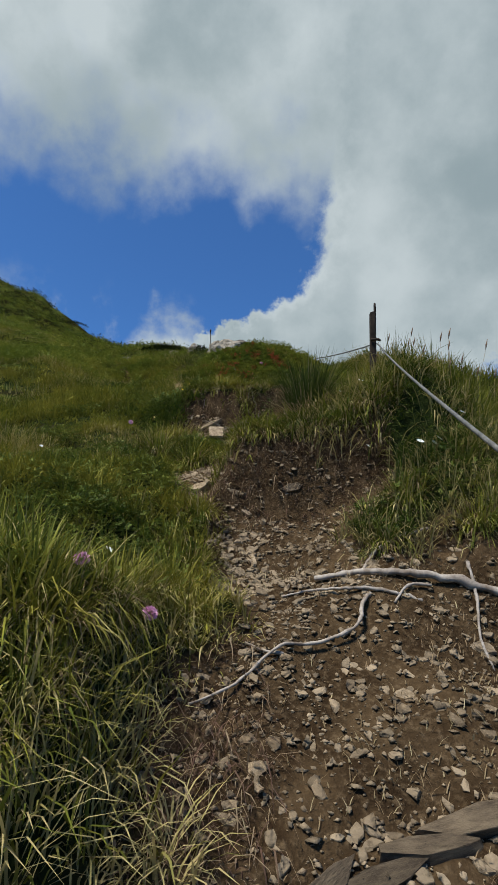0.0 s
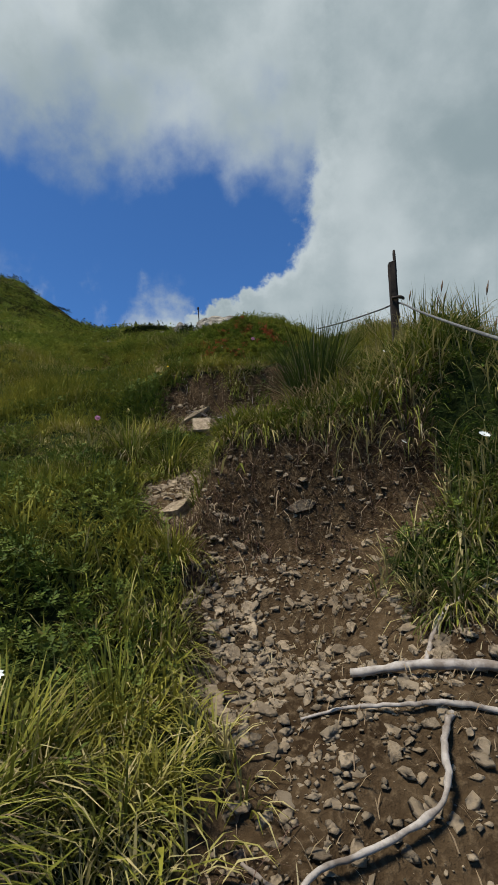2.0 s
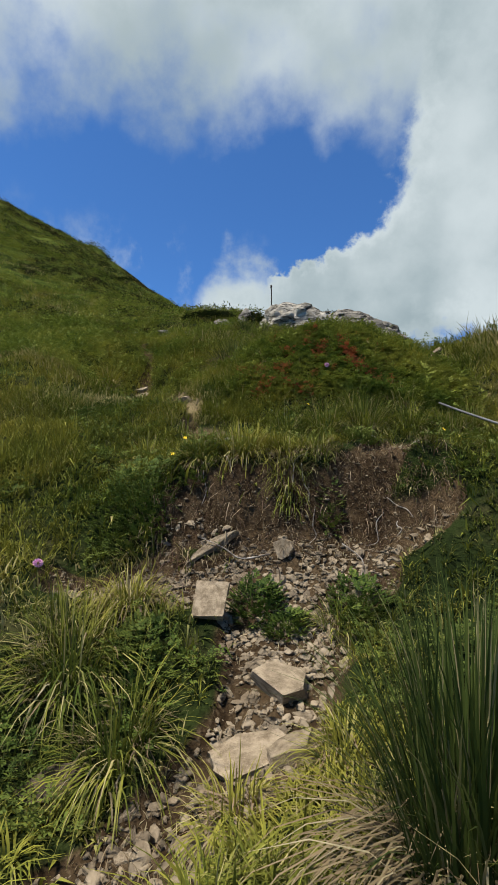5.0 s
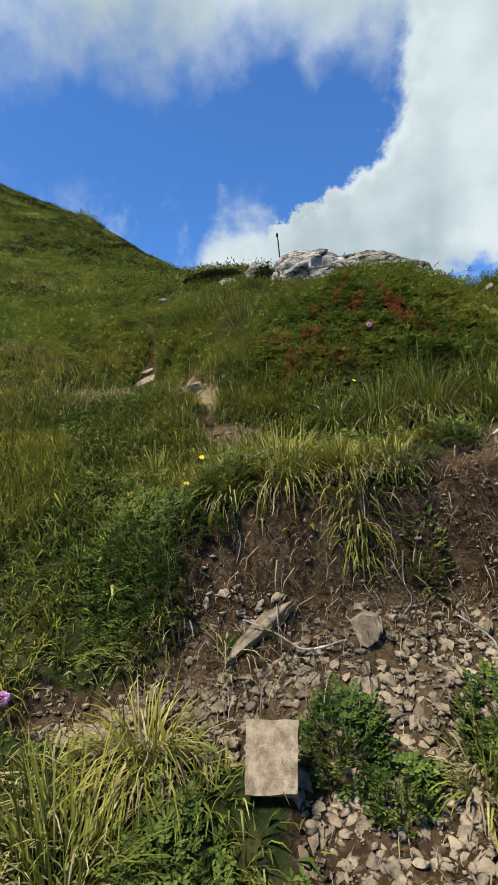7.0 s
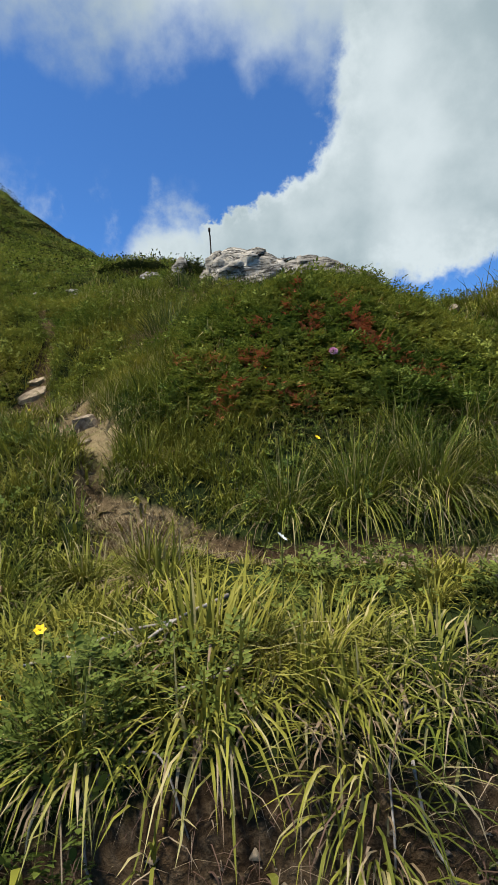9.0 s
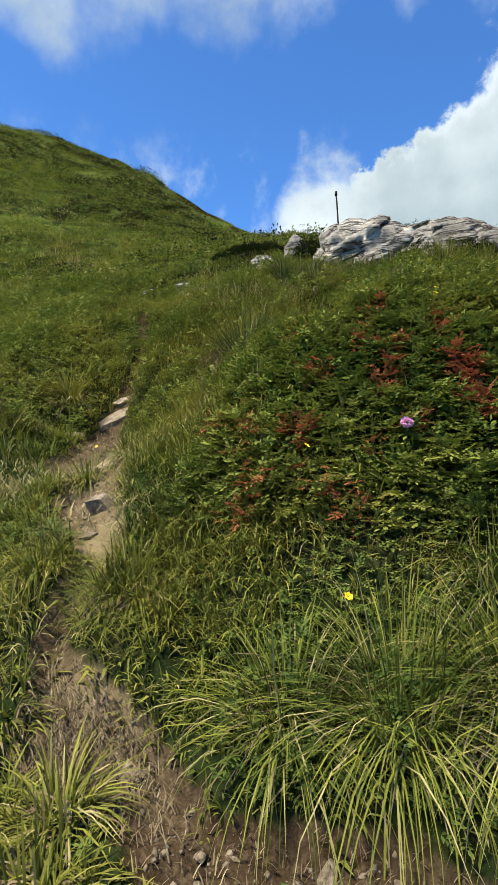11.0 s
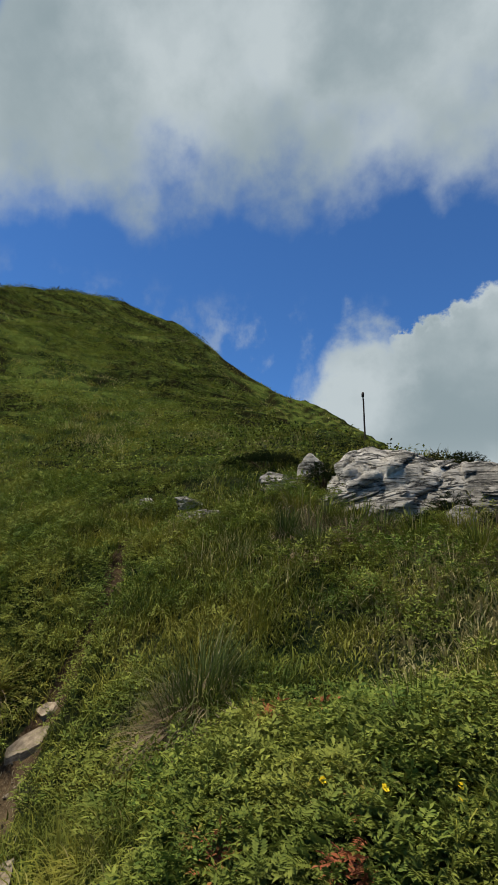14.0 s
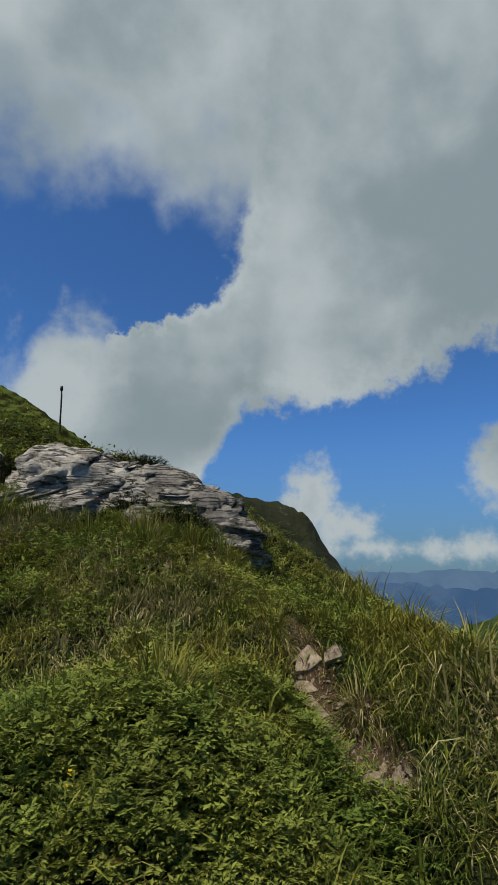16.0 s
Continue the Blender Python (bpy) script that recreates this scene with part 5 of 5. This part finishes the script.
for k, (x, y, n, tall) in enumerate(((-0.02, 2.78, 200, 0.13), (0.14, 2.75, 240, 0.13), (0.27, 2.78, 220, 0.15), (0.40, 2.74, 240, 0.14), (0.55, 2.75, 220, 0.15), (0.70, 2.68, 220, 0.16),
                                     (-0.62, 4.66, 220, 0.15), (-0.48, 4.66, 220, 0.15), (-0.12, 4.68, 220, 0.15), (0.08, 4.70, 220, 0.13),
                                     (0.72, 2.30, 240, 0.15), (0.60, 2.12, 200, 0.12), (0.95, 2.06, 240, 0.14), (-0.22, 1.85, 220, 0.14), (-0.18, 2.15, 220, 0.13), (-0.24, 2.50, 220, 0.14), (-0.95, 1.0, 260, 0.2),
                                     (-0.05, 3.35, 200, 0.12), (0.22, 3.45, 220, 0.14), (0.18, 4.06, 200, 0.11), (-0.62, 4.05, 220, 0.16), (-0.95, 5.15, 220, 0.2), (-1.25, 5.6, 220, 0.2), (-0.7, 5.75, 200, 0.16), (-1.0, 6.3, 200, 0.16), (-1.35, 6.45, 200, 0.16), (-1.6, 7.2, 200, 0.16),
                                     (-0.56, 5.28, 220, 0.15), (-0.70, 5.30, 220, 0.16), (-0.48, 5.14, 220, 0.15), (-0.85, 5.45, 200, 0.14), (-0.02, 4.62, 260, 0.15), (-1.1, 5.9, 200, 0.15), (-1.3, 6.75, 200, 0.15), (1.05, 7.8, 240, 0.17), (1.36, 7.75, 240, 0.17), (1.08, 8.3, 200, 0.16), (1.15, 7.45, 220, 0.17), (-0.34, 1.42, 240, 0.15), (-0.36, 1.12, 240, 0.18), (-0.42, 0.95, 240, 0.2))):
    jit = random.Random(k)
    tussock(x + jit.uniform(-0.03, 0.03), y + jit.uniform(-0.02, 0.06), n, tall * jit.uniform(0.75, 1.25), jit.uniform(0.06, 0.1), 60 + k, GRASS, LIP, "grass_tuft", skirt=jit.choice((40, 90, 160)), lean=jit.uniform(0.8, 1.25), width=0.0042)


# ---------------------------------------------------------------- post, cable and marker pole
def build_post():
    root = tagged(new("fence_post"), "dark weathered iron post standing in tall grass", "post")
    x, y = 0.79, 3.14
    z = height(x, y)
    root.location = (x, y, z)
    bm = bmesh.new()
    bmesh.ops.create_cube(bm, size=1.0)
    bmesh.ops.subdivide_edges(bm, edges=[e for e in bm.edges if abs(e.verts[0].co.z - e.verts[1].co.z) > 0.5], cuts=9)
    rng = random.Random(4)
    top = 3.00 - z
    for v in bm.verts:
        h = (v.co.z + 0.5) * (top + 0.15) - 0.15
        v.co = Vector((v.co.x * 0.034 + 0.02 * h + rng.uniform(-0.0015, 0.0015), v.co.y * 0.030 + rng.uniform(-0.0015, 0.0015), h + (0.012 * (v.co.x > 0) if v.co.z > 0.45 else 0)))
    bmesh.ops.bevel(bm, geom=list(bm.edges), offset=0.003, segments=1, affect="EDGES")
    me = bpy.data.meshes.new("shaft")
    bm.to_mesh(me)
    bm.free()
    part("shaft", me, POST, root)
    part("rod", tube("rod", [(0.022, 0, top - 0.30), (0.026, 0, top - 0.1), (0.029, 0, top + 0.05), (0.029, 0, top + 0.075)], [0.008, 0.008, 0.008, 0.004], 8, 0.04, 2, 3), POST, root, "rusty rod tied to the post's top")
    part("clamp", tube("clamp", [(-0.008, -0.022, 2.80 - z), (0.03, -0.03, 2.80 - z), (0.052, -0.01, 2.805 - z), (0.06, 0.01, 2.81 - z)], [0.007, 0.009, 0.009, 0.004], 6, 0.08, 3, 3), POST, root, "bent iron hook that holds the cable")


build_post()
tie = Vector((0.83, 3.17, 2.797))
low = [tuple(tie + Vector((-0.149, -0.875, -0.461)) * s + Vector((0, 0, -0.02 * math.sin(min(s, 3.0) / 3.0 * math.pi)))) for s in (0, 0.6, 1.2, 1.8, 2.4, 3.0, 3.6, 4.2)]
high = [tuple(tie + Vector((-0.187, 0.937, 0.325)) * s + Vector((0, 0, -0.03 * math.sin(s / 2.1 * math.pi)))) for s in (1.3, 1.05, 0.8, 0.5, 0.2)]
cable = part("cable", tube("cable", high + low, [0.0046] * len(high + low), 8, 0.0, 0, 8), CABLE)
tagged(cable, "grey steel handrail cable strung from the post", "cable")
px, py = -1.307, 13.468
pz = height(px, py)
pole = tagged(new("marker_pole"), "thin dark marker pole on the crest behind the rocks", "pole")
pole.location = (px, py, pz)
part("shaft", tube("shaft", [(0.05, 0, -0.1), (0.03, 0, 0.25), (0.015, 0, 0.6), (0.0, 0, 7.74 - pz)], [0.015, 0.014, 0.013, 0.012], 8, 0.05, 5, 4), POST, pole)
part("cap", tube("cap", [(0, 0, 7.71 - pz), (0, 0, 7.74 - pz), (0, 0, 7.785 - pz)], [0.021, 0.024, 0.020], 8), POST, pole, "wider dark cap")


# ---------------------------------------------------------------- roots and dead wood
def root_thing(pts, r0, r1, label, lift=-0.002, seed=0, knots=0.16, name="tree_root", mat=ROOT):
    p = [(x, y, height(x, y) + lift + dz) for x, y, dz in pts]
    ob = part(name, tube(name, p, np.linspace(r0, r1, len(p)), 8, knots, seed, 7), mat)
    return tagged(ob, label, "root", "bare roots in the earth bank")


root_thing([(0.28, 2.02, 0.02), (0.45, 1.95, 0.03), (0.60, 1.90, 0.03), (0.75, 1.90, 0.03), (0.95, 1.88, 0.0), (1.2, 1.95, -0.02)], 0.009, 0.019, "thick bleached root lying across the earth bank", seed=1)
root_thing([(-0.10, 1.41, 0), (0.01, 1.49, 0.02), (0.13, 1.60, 0.03), (0.24, 1.67, 0.03), (0.37, 1.71, 0.04), (0.41, 1.80, 0.03), (0.45, 1.86, 0.0)], 0.003, 0.0075, "forked pale root hanging down the earth bank", seed=2)
root_thing([(0.15, 1.91, 0.01), (0.25, 1.90, 0.02), (0.35, 1.87, 0.02), (0.47, 1.86, 0.01), (0.62, 1.84, 0.0)], 0.003, 0.007, "thin pale root beside the thick root", seed=3)
root_thing([(0.03, 1.64, 0.02), (0.09, 1.60, 0.02), (0.14, 1.60, 0.01)], 0.003, 0.005, "short pale side root", seed=4)
root_thing([(0.44, 1.99, 0.01), (0.50, 2.07, 0.02), (0.56, 2.12, 0.02), (0.65, 2.12, 0.02), (0.76, 2.16, 0.0)], 0.006, 0.008, "thin pale root below the grass edge", seed=5)
root_thing([(0.82, 1.94, 0.04), (0.81, 1.86, 0.02), (0.77, 1.76, 0.02), (0.78, 1.70, 0.0)], 0.006, 0.003, "thin root hanging from the thick root", seed=6)
root_thing([(0.52, 1.82, 0.01), (0.58, 1.86, 0.02), (0.66, 1.87, 0.02)], 0.004, 0.006, "thin pale root below the thick root", seed=7)
root_thing([(-0.40, 4.38, 0.05), (-0.30, 4.36, 0.06), (-0.22, 4.35, 0.04), (-0.10, 4.36, 0.03)], 0.002, 0.004, "pale root on the face of the earth step", seed=8)
root_thing([(0.26, 4.93, 0.01), (0.36, 5.02, 0.03), (0.45, 5.15, 0.03), (0.56, 5.33, 0.03), (0.68, 5.42, 0.02)], 0.005, 0.009, "bleached branch lying beside the trail", seed=9)
root_thing([(0.20, 4.40, 0.06), (0.28, 4.36, 0.04), (0.27, 4.30, 0.02), (0.24, 4.24, 0.0)], 0.003, 0.002, "curled pale root on the earth step", seed=10)
for k, (ax, ay, bx, by) in enumerate(((-0.68, 4.72, -0.45, 4.60), (-0.66, 4.62, -0.44, 4.56), (-0.52, 4.60, -0.28, 4.80), (-0.60, 4.66, -0.36, 4.72), (-0.44, 4.58, -0.24, 4.62), (-0.70, 4.58, -0.52, 4.52))):
    mx, my = (ax + bx) / 2 + 0.02 * (-1) ** k, (ay + by) / 2 - 0.02
    root_thing([(ax, ay + 0.1, 0.03), (mx, my + 0.1, 0.05), (bx, by + 0.1, 0.03)], 0.002, 0.0035, "dry grey twig lying on the turf", seed=20 + k, name="dead_twig")


bank_rng = random.Random(77)
for k in range(9):
    x, y = bank_rng.uniform(-0.55, 0.62), 4.58 + bank_rng.uniform(-0.04, 0.08)
    dx, n = bank_rng.uniform(-0.16, 0.16), bank_rng.uniform(0.05, 0.12)
    root_thing([(x, y, 0.01), (x + 0.4 * dx, y - 0.35 * n, 0.025), (x + 0.6 * dx + 0.02, y - 0.7 * n, 0.02), (x + dx, y - n, 0.008)], bank_rng.uniform(0.0018, 0.003), 0.0012, "thin pale root hanging from the broken turf", seed=90 + k)


def build_fibres():
    """Fine roots and dead grass that hang from the broken turf."""
    rng = np.random.default_rng(9)
    n = 9000
    u = rng.random(n)
    upper = rng.random(n) < 0.55
    x = np.where(upper, -0.75 + 1.45 * u, -0.25 + 1.0 * u)
    wall = 4.50 + 0.10 * np.sin(x * 3.1)
    y = np.where(upper, wall + rng.normal(0.03, 0.10, n), 2.64 + rng.normal(0, 0.06, n))
    side = rng.random(n) < 0.16
    x = np.where(side, rng.uniform(-0.2, 0.1, n), x)
    y = np.where(side, 1.30 + 0.5 * x + rng.normal(0, 0.16, n), y)
    base = np.stack([x, y, land(x, y) + rng.uniform(-0.03, 0.02, n)], -1)
    ang = -np.pi / 2 + rng.normal(0, 1.2, n)
    me = blade_mesh("root_fibres", base, ang, 0.015 + 0.13 * rng.random(n) ** 2, 0.0009 + 0.0034 * rng.random(n) ** 3, rng.uniform(0.9, 2.3, n), rng.uniform(0, 1.0, n), 3, 0.8, FIBRE)
    tagged(new("root_fibres", me), "brown root fibres and dead grass hanging from broken turf", "roots", kind="stuff")


build_fibres()


def build_litter():
    """Straw and dead leaves lying on the bare ground."""
    rng = np.random.default_rng(19)
    n = 70000
    x, y = rng.uniform(-1.3, 1.4, n), rng.uniform(0.9, 6.4, n)
    x[:6000], y[:6000] = rng.uniform(0.95, 1.5, 6000), rng.uniform(7.2, 8.9, 6000)
    x[6000:14000], y[6000:14000] = rng.normal(-0.64, 0.16, 8000), rng.normal(5.48, 0.10, 8000)
    x[14000:20000], y[14000:20000] = rng.uniform(-2.2, -1.0, 6000), rng.uniform(6.0, 7.8, 6000)
    b = bare(x, y)
    keep = (b > 0.35) & (rng.random(n) < np.where(y > 4.36, 0.9, 0.22 + 0.6 * step(fnoise(x * 3, y * 3, 63), 0.0, 0.15)))
    x, y = x[keep], y[keep]
    n = len(x)
    base = np.stack([x, y, land(x, y) + rng.uniform(0.001, 0.008, n)], -1)
    me = blade_mesh("straw_litter", base, rng.uniform(0, 6.283, n), rng.uniform(0.010, 0.04, n), rng.uniform(0.001, 0.0035, n), rng.uniform(1.1, 1.4, n), rng.uniform(0.0, 0.7, n), 2, 0.3, STRAW)
    tagged(new("straw_litter", me), "brown straw and dead leaves on the bare trail", "litter", kind="stuff")


build_litter()


# ---------------------------------------------------------------- flowers
def petal_disc(name, count, length, width, rise, mat):
    vs, fs = [], []
    for k in range(count):
        a = 6.283 * k / count
        c, s = math.cos(a), math.sin(a)
        pts = [(0.1 * length, 0, 0), (0.6 * length, -width / 2, rise * 0.5), (length, 0, rise), (0.6 * length, width / 2, rise * 0.5)]
        at = len(vs)
        vs += [(x * c - y * s, x * s + y * c, z) for x, y, z in pts]
        fs += [(at, at + 1, at + 2), (at, at + 2, at + 3)]
    me = raw_mesh(name, np.array(vs), np.array(fs), smooth=False)
    me.materials.append(mat)
    return me


def globe_head(name, r, mat):
    """A clover head: many small florets on a ball."""
    u, _ = BALLS[3]
    rng = np.random.default_rng(3)
    n = len(u)
    side = np.cross(u, rng.normal(size=(n, 3)))
    side /= np.linalg.norm(side, axis=1, keepdims=True)
    tip = u * r * rng.uniform(0.9, 1.1, (n, 1))
    inner = u * r * 0.4
    v = np.stack([inner, tip * 0.8 + side * r * 0.14, tip, tip * 0.8 - side * r * 0.14], 1) * (1, 1, 0.85)
    fs = (np.array([(0, 1, 2), (0, 2, 3)])[None] + 4 * np.arange(n)[:, None, None]).reshape(-1, 3)
    me = raw_mesh(name, v.reshape(-1, 3), fs, smooth=False)
    me.materials.append(mat)
    return me


CLOVER_HEAD = globe_head("flower_head", 0.021, PINK)
WHITE_HEAD = petal_disc("petals", 9, 0.015, 0.009, 0.003, WHITE)
YELLOW_HEAD = petal_disc("petals", 6, 0.017, 0.014, 0.005, YELLOW)
UMBEL = petal_disc("petals", 14, 0.024, 0.009, 0.004, WHITE)


def flower(x, y, tall, head, label, group, lean=(0.0, 0.0), scale=1.0, face=40.0, name="flower"):
    root = tagged(new(name), label, "flower", group)
    z = height(x, y)
    root.location = (x, y, z)
    tip = (lean[0], lean[1], tall)
    part("stem", tube("stem", [(0, 0, -0.01), (lean[0] * 0.3, lean[1] * 0.3, tall * 0.55), tip], [0.0016, 0.0014, 0.0012], 5, 0.0, 0, 3), RUSH, root)
    ob = part("flower_head", head, None, root)
    ob.matrix_basis = pose(*tip, face, 0, (x * 977 % 1) * 90) @ Matrix.Scale(scale, 4)
    return root


for x, y, tall in ((-0.20, 1.36, 0.19), (-0.36, 1.30, 0.13), (-0.98, 4.08, 0.12), (0.10, 6.13, 0.15)):
    flower(x, y, tall, CLOVER_HEAD, "pink round clover head on a green stem", "pink clover", face=10)
for k, (x, y, tall) in enumerate(((0.64, 2.80, 0.14), (0.53, 2.86, 0.13), (0.62, 2.70, 0.09), (1.12, 2.60, 0.10), (0.82, 2.38, 0.17), (0.88, 2.30, 0.20), (0.87, 2.34, 0.16), (0.63, 2.62, 0.08), (-1.28, 3.12, 0.10), (-0.42, 1.75, 0.08), (-0.17, 4.80, 0.20))):
    flower(x, y, tall, UMBEL if k in (4, 5) else WHITE_HEAD, "small white flower in the grass", "white flowers", scale=0.85 + 0.25 * (k % 3 == 0))
for x, y, tall in ((-0.62, 4.78, 0.10), (-0.66, 4.70, 0.08), (0.67, 4.70, 0.10), (-0.02, 5.70, 0.16), (-0.21, 6.12, 0.12), (-0.15, 6.90, 0.10), (0.02, 6.88, 0.10), (0.20, 6.98, 0.10), (0.08, 7.45, 0.10), (-1.83, 7.22, 0.06), (-0.13, 6.74, 0.06), (0.06, 7.42, 0.08), (0.74, 7.38, 0.08), (0.66, 7.20, 0.08), (0.20, 6.96, 0.08), (0.75, 8.35, 0.10)):
    flower(x, y, tall, YELLOW_HEAD, "bright yellow flower above the leaves", "yellow flowers", scale=0.72)


# ---------------------------------------------------------------- dwarf shrub on the outcrop
def shrub(x, y, w, d, h, seed, label, count=2600):
    rng = np.random.default_rng(seed)
    root = tagged(new("dwarf_shrub"), label, "shrub", "dwarf shrubs on the rocks")
    z = height(x, y)
    root.location = (x, y, z)
    a, r = rng.uniform(0, 6.283, count), np.sqrt(rng.random(count))
    px, py = 0.5 * w * r * np.cos(a), 0.5 * d * r * np.sin(a)
    dome = np.sqrt(np.clip(1 - r ** 2, 0, 1)) * (0.75 + 0.6 * fnoise((px + x) * 6, (py + y) * 6, seed))
    pz = h * dome * rng.uniform(0.35, 1.0, count)
    part("leaves", sprig_mesh("leaves", px, py, pz, 0.06 * rng.uniform(0.6, 1.2, count), a, rng.normal(0.5, 0.4, count), rng.uniform(0, 0.3, count), SHRUBLEAF, 3, seed, 0.40, 0.4), SHRUBLEAF, root)
    for k in range(5):
        b = 6.283 * k / 5
        part("branch", tube("branch", [(0, 0, -0.03), (0.15 * w * math.cos(b), 0.15 * d * math.sin(b), 0.3 * h), (0.35 * w * math.cos(b), 0.35 * d * math.sin(b), 0.6 * h)], [0.012, 0.008, 0.004], 5, 0.05, k, 3), FIBRE, root)


shrub(0.10, 11.2, 0.95, 0.5, 0.42, 1, "dark low juniper shrub on top of the rocks", 4200)
shrub(-1.22, 10.75, 0.35, 0.3, 0.40, 2, "brown-green dwarf shrub between two boulders", 900)
shrub(-2.2, 11.4, 1.1, 0.6, 0.25, 3, "dark low shrub behind the boulders")
shrub(0.12, 10.05, 0.45, 0.35, 0.32, 4, "green dwarf shrub at the foot of the rocks", 1100)
shrub(-0.05, 9.72, 0.4, 0.3, 0.2, 14, "green dwarf shrub at the foot of the rocks", 800)
shrub(0.55, 9.75, 0.5, 0.35, 0.25, 15, "green dwarf shrub at the foot of the rocks", 1000)
shrub(-0.52, 10.28, 0.4, 0.2, 0.18, 16, "brown-green dwarf shrub growing in a cleft", 700)
shrub(-9.3, 20.8, 1.6, 1.0, 0.5, 5, "dark low shrub on the hillside", 1500)
shrub(-8.2, 20.2, 1.8, 0.8, 0.35, 6, "dark low shrub on the hillside", 1500)
